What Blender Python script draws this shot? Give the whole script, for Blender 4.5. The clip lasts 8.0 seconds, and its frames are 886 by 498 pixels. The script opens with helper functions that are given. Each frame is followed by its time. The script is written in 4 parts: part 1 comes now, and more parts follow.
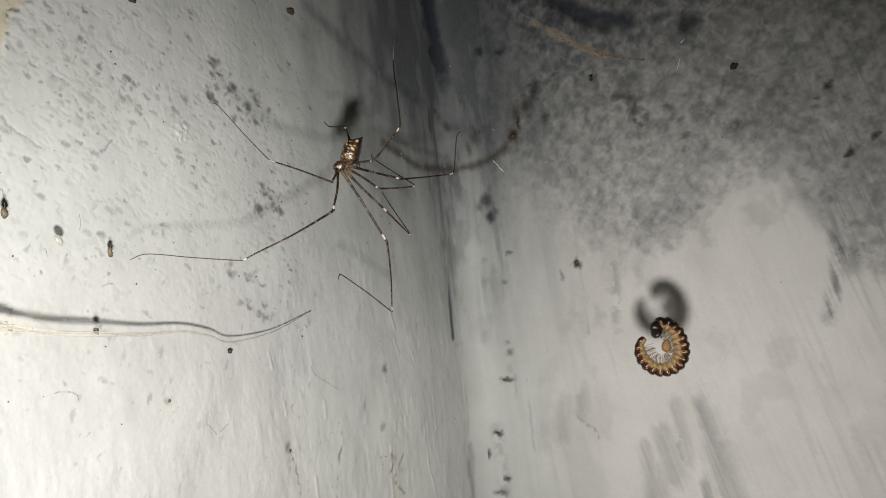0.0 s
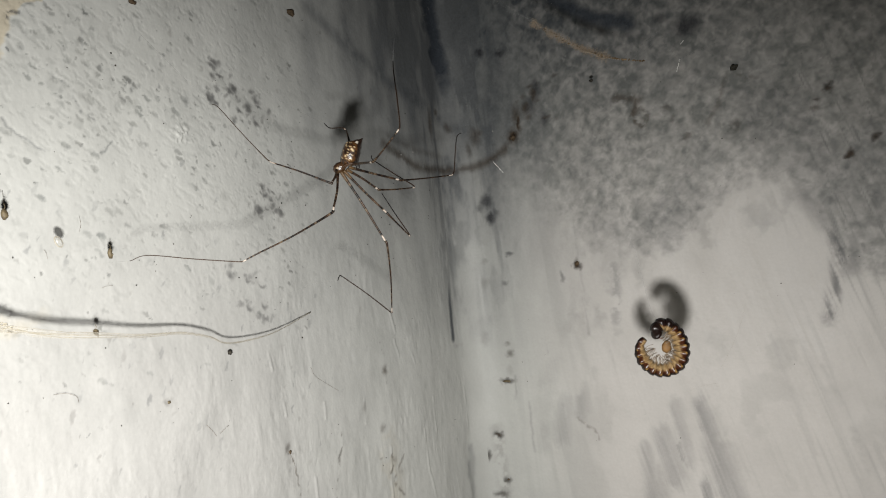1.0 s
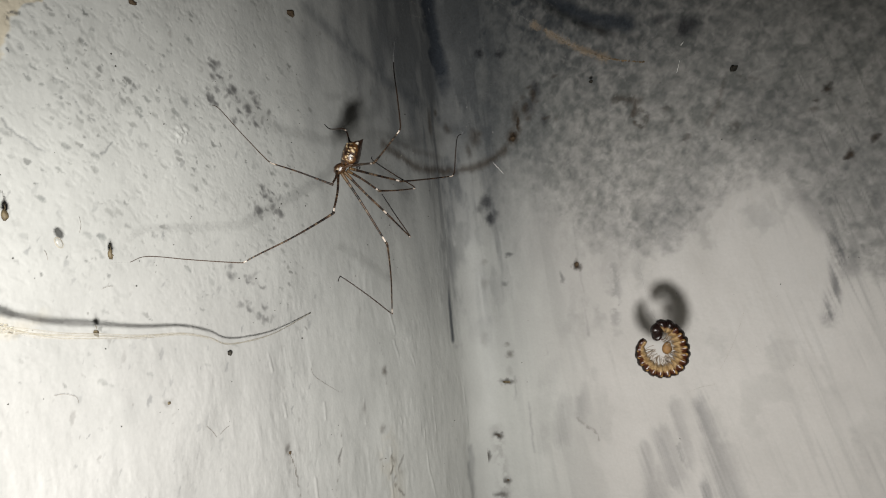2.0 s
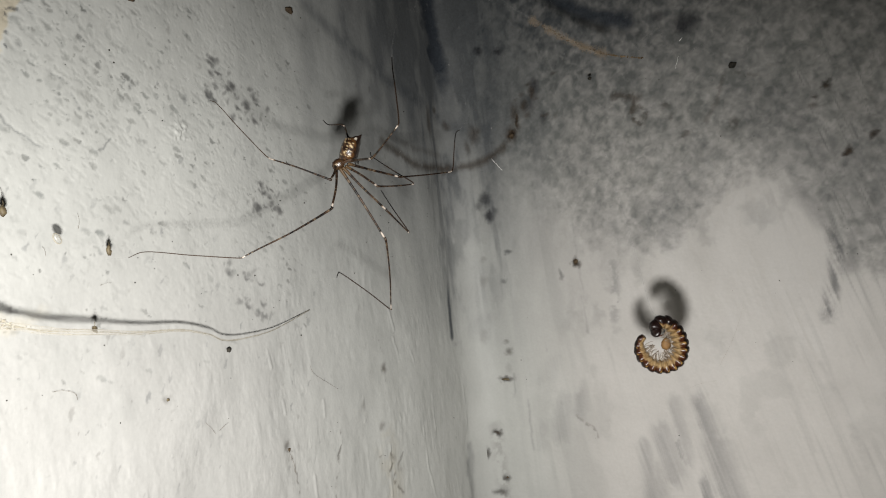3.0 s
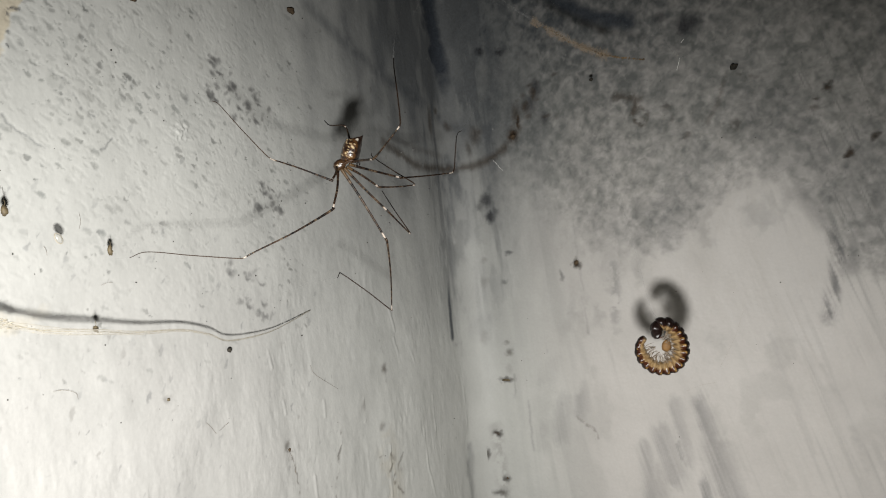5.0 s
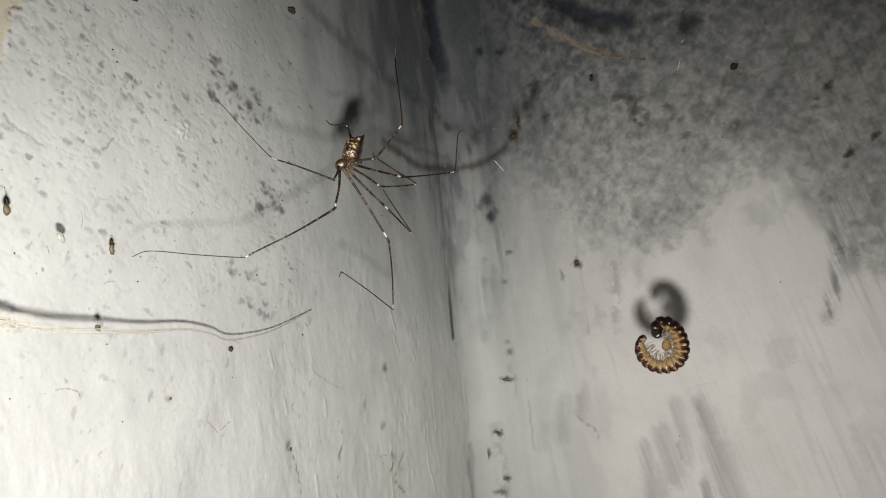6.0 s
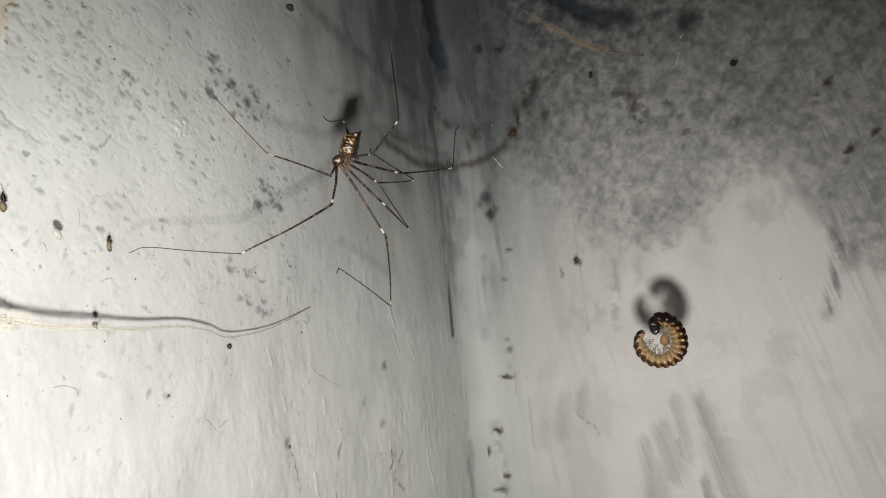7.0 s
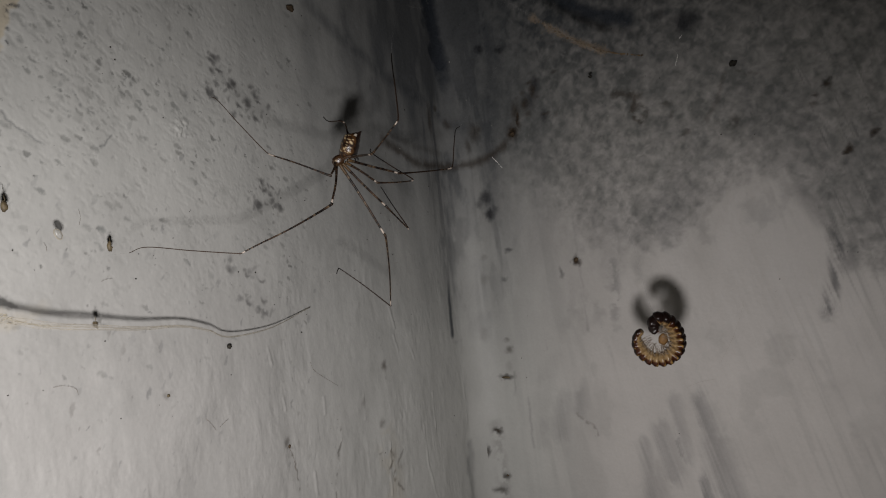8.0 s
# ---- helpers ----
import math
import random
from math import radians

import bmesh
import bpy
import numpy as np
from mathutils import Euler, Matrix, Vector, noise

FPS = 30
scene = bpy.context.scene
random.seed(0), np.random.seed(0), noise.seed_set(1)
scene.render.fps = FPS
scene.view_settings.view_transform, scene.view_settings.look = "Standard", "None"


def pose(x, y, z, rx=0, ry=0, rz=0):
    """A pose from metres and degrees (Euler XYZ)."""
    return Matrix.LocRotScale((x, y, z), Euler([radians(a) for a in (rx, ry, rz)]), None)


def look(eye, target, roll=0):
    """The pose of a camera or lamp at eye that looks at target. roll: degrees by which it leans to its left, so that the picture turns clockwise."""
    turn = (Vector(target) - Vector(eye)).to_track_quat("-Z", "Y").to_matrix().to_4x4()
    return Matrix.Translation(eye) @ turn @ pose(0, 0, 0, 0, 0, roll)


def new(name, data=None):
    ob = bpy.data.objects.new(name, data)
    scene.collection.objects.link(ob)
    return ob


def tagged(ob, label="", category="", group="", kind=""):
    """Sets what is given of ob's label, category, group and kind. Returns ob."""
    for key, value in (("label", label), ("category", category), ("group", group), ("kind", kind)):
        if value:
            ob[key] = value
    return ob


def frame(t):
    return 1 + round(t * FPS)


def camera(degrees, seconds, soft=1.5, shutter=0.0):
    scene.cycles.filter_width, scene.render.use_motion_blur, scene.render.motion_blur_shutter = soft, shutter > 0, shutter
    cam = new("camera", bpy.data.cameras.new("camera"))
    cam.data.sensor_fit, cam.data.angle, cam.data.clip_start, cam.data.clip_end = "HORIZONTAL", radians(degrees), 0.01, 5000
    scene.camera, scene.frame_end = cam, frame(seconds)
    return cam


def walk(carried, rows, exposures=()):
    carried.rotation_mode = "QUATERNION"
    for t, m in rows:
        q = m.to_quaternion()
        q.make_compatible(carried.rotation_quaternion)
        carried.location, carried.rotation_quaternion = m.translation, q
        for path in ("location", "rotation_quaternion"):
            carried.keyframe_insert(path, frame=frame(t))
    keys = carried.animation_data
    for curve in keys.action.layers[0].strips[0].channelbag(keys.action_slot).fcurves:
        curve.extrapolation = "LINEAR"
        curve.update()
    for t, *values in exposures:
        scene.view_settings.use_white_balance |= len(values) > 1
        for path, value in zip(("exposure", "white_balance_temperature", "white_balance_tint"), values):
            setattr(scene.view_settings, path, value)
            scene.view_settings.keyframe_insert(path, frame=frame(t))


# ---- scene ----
# A whitewashed room corner at night, seen by a phone's lamp: a spider and a curled millipede hang in a cobweb.
DEGREES = 66.0
cam = camera(DEGREES, 8.0, 1.05)
PATH = [
    (0, pose(0.10134, -0.19073, 1.50102, 89.946, 6.478, 29.455)),
    (0.5, pose(0.10131, -0.19099, 1.50131, 90.045, 6.401, 29.339)),
    (1, pose(0.10142, -0.19069, 1.50101, 90.054, 6.502, 29.494)),
    (1.5, pose(0.10132, -0.19079, 1.50131, 90.100, 6.433, 29.454)),
    (3, pose(0.10131, -0.19074, 1.50060, 89.998, 6.564, 29.370)),
    (3.5, pose(0.10158, -0.19085, 1.50059, 89.991, 6.468, 29.369)),
    (4, pose(0.10160, -0.19071, 1.50030, 89.970, 6.541, 29.523)),
    (4.5, pose(0.10146, -0.19069, 1.50072, 90.022, 6.413, 29.472)),
    (6, pose(0.10116, -0.19108, 1.50064, 90.015, 6.364, 29.392)),
    (6.5, pose(0.10140, -0.19069, 1.50016, 89.942, 6.501, 29.586)),
    (7, pose(0.10152, -0.19064, 1.50015, 89.955, 6.485, 29.522)),
    (7.5, pose(0.10164, -0.19069, 1.50024, 89.975, 6.465, 29.522)),
    (8, pose(0.10165, -0.19084, 1.50008, 89.988, 6.474, 29.506)),
]
EXPOSURE = [(0.0, 0.0, 6500, 10), (7.2, 0.0, 6500, 10), (7.4, -0.1, 6500, 10), (7.6, -0.3, 6500, 11), (7.8, -0.65, 6500, 13), (8.0, -1.08, 6500, 15)]
walk(cam, PATH, EXPOSURE)

MM = 0.001
BASE_Z = 1.5          # height of the corner's middle over the floor
CAM_REF = pose(0.10144, -0.19078, 1.50062, 89.99, 6.48, 29.46)

# ---- world and light ----
world = bpy.data.worlds.new("night")
scene.world = world
world.use_nodes = True
world.node_tree.nodes["Background"].inputs[0].default_value = (0.5, 0.6, 0.8, 1)
world.node_tree.nodes["Background"].inputs[1].default_value = 0.006

# the phone's lamp, a finger's width under its lens, tipped a little down and to one side
lamp_data = bpy.data.lights.new("phone_lamp", "SPOT")
lamp_data.energy, lamp_data.shadow_soft_size = 1.94, 0.0019
lamp_data.spot_size, lamp_data.spot_blend = radians(168), 1.0
lamp_data.color = (1.0, 0.985, 0.95)
lamp = new("phone_lamp", lamp_data)
lamp.matrix_world = CAM_REF @ pose(0, -0.0118, 0, -35, 14, 0)


# ---- material helpers ----
def mat(name, rough=0.6, spec=0.4):
    m = bpy.data.materials.new(name)
    m.use_nodes = True
    b = m.node_tree.nodes["Principled BSDF"]
    b.inputs["Roughness"].default_value = rough
    b.inputs["Specular IOR Level"].default_value = spec
    return m, m.node_tree, b


def node(nt, kind, **kw):
    n = nt.nodes.new(kind)
    for k, v in kw.items():
        n.inputs[k].default_value = v
    return n


def tex_noise(nt, scale, detail=4.0, rough=0.55, stretch=(1, 1, 1), turn=(0, 0, 0)):
    co = nt.nodes.new("ShaderNodeTexCoord")
    mp = nt.nodes.new("ShaderNodeMapping")
    mp.inputs["Scale"].default_value = stretch
    mp.inputs["Rotation"].default_value = [radians(a) for a in turn]
    n = node(nt, "ShaderNodeTexNoise", Scale=scale, Detail=detail, Roughness=rough)
    nt.links.new(co.outputs["Object"], mp.inputs[0])
    nt.links.new(mp.outputs[0], n.inputs["Vector"])
    return n.outputs["Fac"]


def ramp(nt, fac, stops):
    r = nt.nodes.new("ShaderNodeValToRGB")
    e = r.color_ramp.elements
    e[0].position, e[0].color = stops[0][0], (*stops[0][1], 1)
    e[1].position, e[1].color = stops[-1][0], (*stops[-1][1], 1)
    for p, c in stops[1:-1]:
        e.new(p).color = (*c, 1)
    nt.links.new(fac, r.inputs[0])
    return r.outputs[0]


def mixc(nt, fac, a, b, mode="MIX"):
    m = nt.nodes.new("ShaderNodeMix")
    m.data_type, m.blend_type = "RGBA", mode
    for sock, v in ((m.inputs[0], fac), (m.inputs[6], a), (m.inputs[7], b)):
        if isinstance(v, (int, float)):
            sock.default_value = v
        elif isinstance(v, tuple):
            sock.default_value = (*v, 1)
        else:
            nt.links.new(v, sock)
    return m.outputs[2]


def math_(nt, op, a, b=0.0):
    m = nt.nodes.new("ShaderNodeMath")
    m.operation = op
    for sock, v in ((m.inputs[0], a), (m.inputs[1], b)):
        if isinstance(v, (int, float)):
            sock.default_value = v
        else:
            nt.links.new(v, sock)
    return m.outputs[0]


def bump(nt, b, height, dist, strength=1.0):
    n = node(nt, "ShaderNodeBump", Strength=strength, Distance=dist)
    nt.links.new(height, n.inputs["Height"])
    nt.links.new(n.outputs[0], b.inputs["Normal"])


def wall_material(name, far_coat, bare):
    """Old limewash: its dirt and painted shade, brown drips, bare plaster and thin paint come as marks laid on the wall
    (attribute).
    """
    m, nt, b = mat(name, 0.5, 0.22)
    at = nt.nodes.new("ShaderNodeAttribute")
    at.attribute_name = "stain_shade"
    sep = nt.nodes.new("ShaderNodeSeparateColor")
    nt.links.new(at.outputs["Color"], sep.inputs[0])
    grime_shade, brown, cream = sep.outputs[0], sep.outputs[1], sep.outputs[2]
    thin = at.outputs["Alpha"]
    fine = tex_noise(nt, 1400, 5, 0.65)
    wide = tex_noise(nt, 60, 4, 0.6)
    paint = nt.nodes.new("ShaderNodeAttribute")
    paint.attribute_name = "coat_tone"
    base = mixc(nt, paint.outputs["Fac"], OLD_COAT, far_coat)
    col = mixc(nt, 0.55, base, ramp(nt, wide, [(0.3, (0.86, 0.86, 0.86)), (0.7, (1.07, 1.07, 1.07))]), "MULTIPLY")
    old_bare = mixc(nt, paint.outputs["Fac"], (0.21, 0.217, 0.204), bare)
    col = mixc(nt, thin, col, old_bare)
    col = mixc(nt, cream, col, (0.40, 0.362, 0.285))
    # dirt and painted shade share this blue-black
    col = mixc(nt, grime_shade, col, ramp(nt, fine, [(0.3, (0.012, 0.016, 0.023)), (0.7, (0.030, 0.038, 0.049))]))
    col = mixc(nt, brown, col, ramp(nt, fine, [(0.3, (0.011, 0.0068, 0.0034)), (0.7, (0.046, 0.028, 0.013))]))
    col = mixc(nt, 0.2, col, ramp(nt, fine, [(0.25, (0.72, 0.72, 0.72)), (0.65, (1, 1, 1))]), "MULTIPLY")
    nt.links.new(col, b.inputs["Base Color"])
    r = math_(nt, "ADD", math_(nt, "MULTIPLY", wide, 0.25), 0.36)
    nt.links.new(math_(nt, "ADD", r, math_(nt, "MULTIPLY", grime_shade, 0.3)), b.inputs["Roughness"])
    h = math_(nt, "ADD", math_(nt, "MULTIPLY", fine, 0.5), math_(nt, "MULTIPLY", tex_noise(nt, 420, 2, 0.5), 1.5))
    bump(nt, b, h, 0.00012, 0.6)
    return m


OLD_COAT = (0.412, 0.414, 0.392)
# west wall's far tone is warmer, and dimmed to temper the lamp's brightness
WALL_LEFT = wall_material("limewash_cool", (0.330, 0.325, 0.311), (0.214, 0.220, 0.208))
WALL_RIGHT = wall_material("limewash_warm", (0.462, 0.443, 0.421), (0.150, 0.153, 0.143))


def plain_material(name, a, b2, scale, rough=0.7, spec=0.3, relief=0.0002):
    m, nt, b = mat(name, rough, spec)
    n = tex_noise(nt, scale, 5, 0.6)
    nt.links.new(ramp(nt, n, [(0.3, a), (0.7, b2)]), b.inputs["Base Color"])
    bump(nt, b, n, relief, 0.7)
    return m


ROOM = plain_material("old_plaster", (0.42, 0.41, 0.38), (0.55, 0.54, 0.5), 6, relief=0.002)
FLOOR = plain_material("grey_cement", (0.18, 0.18, 0.17), (0.28, 0.27, 0.25), 9, relief=0.002)
CHITIN_DARK = plain_material("dark_brown_chitin", (0.012, 0.006, 0.004), (0.05, 0.018, 0.009), 900, 0.28, 0.6, 0.00004)
DIRT = plain_material("dried_dirt", (0.026, 0.018, 0.011), (0.105, 0.074, 0.045), 1500, 0.8, 0.2, 0.0002)
BLACK_BIT = plain_material("black_dropping", (0.012, 0.012, 0.011), (0.05, 0.045, 0.035), 1800, 0.75, 0.12, 0.0001)
HUSK = plain_material("straw_husk", (0.03, 0.021, 0.012), (0.15, 0.118, 0.066), 1300, 0.6, 0.35, 0.0001)


def silk_material(name, color, alpha):
    m, nt, b = mat(name, 0.35, 0.6)
    b.inputs["Base Color"].default_value = (*color, 1)
    b.inputs["Alpha"].default_value = alpha
    return m


SILK = silk_material("silk", (0.42, 0.41, 0.39), 0.16)
FUZZ = silk_material("dusty_fuzz", (0.24, 0.19, 0.135), 0.6)
SILK_BRIGHT = silk_material("bright_silk", (0.8, 0.79, 0.76), 0.8)
SILK_FAINT = silk_material("faint_silk", (0.75, 0.76, 0.76), 0.22)


def coat_material(name, rough=0.35, spec=0.5, relief=0.00003, attr="coat"):
    """A body whose own markings are stored on its skin."""
    m, nt, b = mat(name, rough, spec)
    at = nt.nodes.new("ShaderNodeAttribute")
    at.attribute_name = attr
    n = tex_noise(nt, 2500, 4, 0.6)
    nt.links.new(mixc(nt, 0.6, at.outputs["Color"], ramp(nt, n, [(0.3, (0.45, 0.42, 0.4)), (0.62, (1, 1, 1))]), "MULTIPLY"), b.inputs["Base Color"])
    bump(nt, b, n, relief, 0.6)
    return m


SPIDER_SKIN = coat_material("banded_spider_skin", 0.45, 0.16)
SPIDER_BODY = coat_material("glossy_spider_body", 0.32, 0.42, 0.00012)
MILLI_SKIN = coat_material("glossy_millipede_skin", 0.33, 0.2, 0.00008)


# ---- mesh helpers ----
def lattice(seed):
    return np.random.default_rng(seed).random((256, 256))


def vnoise(x, y, seed):
    g = lattice(seed)
    xi, yi = np.floor(x).astype(int), np.floor(y).astype(int)
    fx, fy = x - xi, y - yi
    fx, fy = fx * fx * (3 - 2 * fx), fy * fy * (3 - 2 * fy)
    a, b = g[xi % 256, yi % 256], g[(xi + 1) % 256, yi % 256]
    c, d = g[xi % 256, (yi + 1) % 256], g[(xi + 1) % 256, (yi + 1) % 256]
    return (a * (1 - fx) + b * fx) * (1 - fy) + (c * (1 - fx) + d * fx) * fy - 0.5


def fbm(x, y, seed, octaves=4, gain=0.5):
    out, amp = 0.0, 1.0
    for k in range(octaves):
        out = out + amp * vnoise(x * 2 ** k + 7.3 * k, y * 2 ** k + 3.1 * k, seed + k)
        amp *= gain
    return out


def smooth(a, b, v):
    t = np.clip((v - a) / (b - a), 0, 1)
    return t * t * (3 - 2 * t)


def finish(name, bm, material, parent=None, label="", smooth_faces=True):
    me = bpy.data.meshes.new(name)
    bm.to_mesh(me)
    bm.free()
    if smooth_faces:
        me.polygons.foreach_set("use_smooth", [True] * len(me.polygons))
    me.materials.append(material)
    ob = new(name, me)
    ob.parent = parent
    if label:
        tagged(ob, label)
    return ob


part = finish


def anchor(name, at):
    ob = new(name)
    ob.empty_display_size = 0.005
    ob.location = at
    return ob


def spot(q):
    """A place in millimetres from the corner's middle, in metres."""
    return Vector((q[0] * MM, q[1] * MM, q[2] * MM + BASE_Z))


def glide(points, steps):
    """A Catmull-Rom line through points, with that many steps a span."""
    pts = [Vector(p) for p in points]
    pts = [pts[0] * 2 - pts[1]] + pts + [pts[-1] * 2 - pts[-2]]
    out = []
    for i in range(1, len(pts) - 2):
        a, b, c, d = pts[i - 1:i + 3]
        for k in range(steps):
            t = k / steps
            out.append(0.5 * (2 * b + (c - a) * t + (2 * a - 5 * b + 4 * c - d) * t * t + (3 * b - a - 3 * c + d) * t ** 3))
    out.append(pts[-2])
    return out


def tube(bm, line, radii, sides=6, layer=None, colors=None):
    """A closed tube along a line with its own radius, and colour, at each point."""
    rings, ref = [], Vector((0.31, 0.17, 0.93))
    for i, p in enumerate(line):
        d = (line[min(i + 1, len(line) - 1)] - line[max(i - 1, 0)]).normalized()
        a = d.cross(ref).normalized()
        b = d.cross(a)
        ring = []
        for k in range(sides):
            w = 2 * math.pi * k / sides
            v = bm.verts.new(p + (a * math.cos(w) + b * math.sin(w)) * radii[i])
            if layer:
                v[layer] = (*colors[i], 1)
            ring.append(v)
        rings.append(ring)
    for r0, r1 in zip(rings, rings[1:]):
        for k in range(sides):
            bm.faces.new((r0[k], r0[(k + 1) % sides], r1[(k + 1) % sides], r1[k]))
    bm.faces.new(rings[0][::-1])
    bm.faces.new(rings[-1])


def lump(bm, at, size, seed, axes=(1, 1, 1), rough=0.35):
    """An uneven grain."""
    made = bmesh.ops.create_icosphere(bm, subdivisions=2, radius=1.0)["verts"]
    off = Vector((seed * 1.7, seed * 0.9, seed * 2.3))
    for v in made:
        k = 1 + rough * noise.noise(v.co * 1.4 + off) + rough * 0.5 * noise.noise(v.co * 3.1 + off)
        v.co = Vector(at) + Vector((v.co.x * axes[0], v.co.y * axes[1], v.co.z * axes[2])) * k * size


# ---- walls ----
def on_wall(uz, off=0.0):
    """A place on the walls: u mm from the corner (below 0: the wall that runs to the viewer), z mm up, off mm out of the wall."""
    u, z = uz
    return Vector((off * MM, u * MM, BASE_Z + z * MM)) if u < 0 else Vector((u * MM, -off * MM, BASE_Z + z * MM))


def blob(u, z, at, ru, rz, lean=0.0, soft=0.5):
    reach = 2.2 * max(ru, rz)
    near = (np.abs(u - at[0]) < reach) & (np.abs(z - at[1]) < reach)
    out = np.zeros(u.shape)
    du, dz = u[near] - at[0], z[near] - at[1]
    c, s = math.cos(radians(lean)), math.sin(radians(lean))
    d = np.hypot((du * c + dz * s) / ru, (-du * s + dz * c) / rz)
    out[near] = 1 - smooth(1 - soft, 1 + soft, d)
    return out


def stroke(u, z, line, width, soft=0.6):
    xs, ys = [p[0] for p in line], [p[1] for p in line]
    near = (u > min(xs) - 2 * width) & (u < max(xs) + 2 * width) & (z > min(ys) - 2 * width) & (z < max(ys) + 2 * width)
    whole, u, z = np.zeros(u.shape), u[near], z[near]
    best = np.full(u.shape, 1e9)
    for (x0, y0), (x1, y1) in zip(line, line[1:]):
        l2 = (x1 - x0) ** 2 + (y1 - y0) ** 2
        t = np.clip(((u - x0) * (x1 - x0) + (z - y0) * (y1 - y0)) / l2, 0, 1)
        best = np.minimum(best, np.hypot(u - x0 - t * (x1 - x0), z - y0 - t * (y1 - y0)))
    whole[near] = 1 - smooth(width * (1 - soft), width * (1 + soft), best)
    return whole


MOULD_SPOTS = [(-93.4, 44.9), (-94.9, 42.3), (-93.3, 40.4), (-89.9, 38.7), (-90.9, 36.8), (-93.1, 35.0), (-89.0, 34.2), (-95.2, 34.0), (-83.7, 37.8), (-83.9, 31.9), (-81.8, 34.5), (-86.4, 33.3), (-82.1, 17.0), (-84.3, 15.5), (-79.7, 15.6), (-86.3, 13.2), (-80.7, 12.8), (-83.5, 18.2), (-90.9, -0.3), (-88.3, -6.9), (-93.3, -6.2), (-87.0, -8.8), (-89.1, -1.6), (-95.6, 2.4)]
# brush marks in grey on the painted wall: from, to, half width, strength
STREAKS = [((60.5, -48.0), (62.3, -64.0), 1.3, 0.3), ((67.2, -47.5), (70.2, -63.0), 1.5, 0.46), ((70.0, -60.0), (73.8, -76.0), 2.6, 0.44), ((56.0, -57.0), (58.4, -68.5), 2.2, 0.40), ((51.2, -61.0), (51.9, -78.0), 1.5, 0.38), ((53.4, -66.0), (54.0, -78.0), 1.6, 0.24), ((66.3, -69.0), (67.4, -77.0), 1.0, 0.62), ((28.9, -47.5), (26.9, -58.5), 2.0, 0.26), ((34.0, -46.5), (32.8, -52.0), 1.6, 0.30), ((35.5, -43.5), (35.0, -50.0), 1.2, 0.16), ((21.0, -56.5), (20.4, -62.0), 1.8, 0.16), ((27.0, -36.0), (24.0, -41.0), 2.4, 0.14), ((59.8, -60.0), (60.8, -63.6), 0.6, 0.45)]
HAIRLINES = [((22.7, 0.0), (25.6, -33.0), 0.7, 0.17), ((37.6, 6.0), (38.6, -28.0), 0.5, 0.20), ((34.2, 4.0), (31.8, -16.0), 0.6, 0.12), ((13.6, -40.0), (13.0, -47.0), 0.5, 0.25), ((17.5, -48.0), (17.5, -63.0), 0.4, 0.22), ((44.0, -33.0), (46.0, -47.0), 0.5, 0.12), ((86.0, -30.0), (93.0, -60.0), 0.5, 0.10), ((93.0, -32.0), (103.0, -68.0), 0.5, 0.09), ((97.0, -38.0), (108.0, -72.0), 0.6, 0.11), ((90.0, -50.0), (95.0, -70.0), 0.4, 0.10), ((101.0, -50.0), (104.0, -64.0), 0.7, 0.12)]
PATCH_EDGE = [(0.0, 26.0), (11.2, 18.5), (25.6, 13.1), (35.0, 3.5), (42.6, -2.8), (50.4, -6.0), (62.5, -7.4), (66.7, -4.7), (71.5, -0.7), (74.0, 3.5), (81.4, 7.7), (88.2, 9.2), (93.2, 7.5), (96.6, 4.2), (99.1, -1.8), (102.0, -10.0), (106.0, -16.0), (120.0, -22.0)]


def flakes(u, z, cell, aspect, lean, density, seed):
    """Separate uneven chips, drawn out along the lean, scattered in a jittered net: 1 in a chip, 0 between."""
    c, s = math.cos(radians(lean)), math.sin(radians(lean))
    p = (u * c + z * s) / (cell * aspect) + 0.45 * fbm(u / (cell * 0.7), z / (cell * 0.7), seed + 50, 3)
    q = (-u * s + z * c) / cell + 0.45 * fbm(u / (cell * 0.7), z / (cell * 0.7), seed + 60, 3)
    pi, qi = np.floor(p).astype(int), np.floor(q).astype(int)
    tables = [lattice(seed + 70 + k) for k in range(5)]
    best = np.zeros(u.shape)
    for dp in (-1, 0, 1):
        for dq in (-1, 0, 1):
            a, b = (pi + dp) % 256, (qi + dq) % 256
            size = 0.14 + 0.42 * tables[2][a, b] ** 2
            d = np.hypot(p - pi - dp - tables[0][a, b], q - qi - dq - tables[1][a, b]) / size
            best = np.maximum(best, (1 - smooth(0.45, 1.15, d)) * smooth(0.0, 0.12, density - tables[3][a, b]) * (0.35 + 0.65 * tables[4][a, b]))
    return best


def chip_density(u, z):
    thick = smooth(0.0, 0.35, fbm(u / 11, z / 11, 33, 3) + 0.12)
    upper = smooth(-24, 8, z + 6 * fbm(u / 9, z / 9, 32, 2)) * (1 - smooth(-84, -58, u))
    crowd = blob(u, z, (-125.0, 35.0), 11, 8, -30, 0.9)
    return np.clip(0.05 + upper * (0.10 + 0.30 * thick) + 0.62 * crowd, 0, 0.9)


def chips(u, z):
    dens = chip_density(u, z)
    return np.maximum(flakes(u, z, 1.1, 1.8, -32, dens, 101), 0.6 * flakes(u, z, 1.8, 1.7, -38, dens * 0.5, 201))


def dabs(u, z):
    """Short slanting dabs where the brush left the paint thin."""
    return fbm((u * 0.84 - z * 0.54) / 1.3, (u * 0.54 + z * 0.84) / 0.75, 31, 4, 0.55)


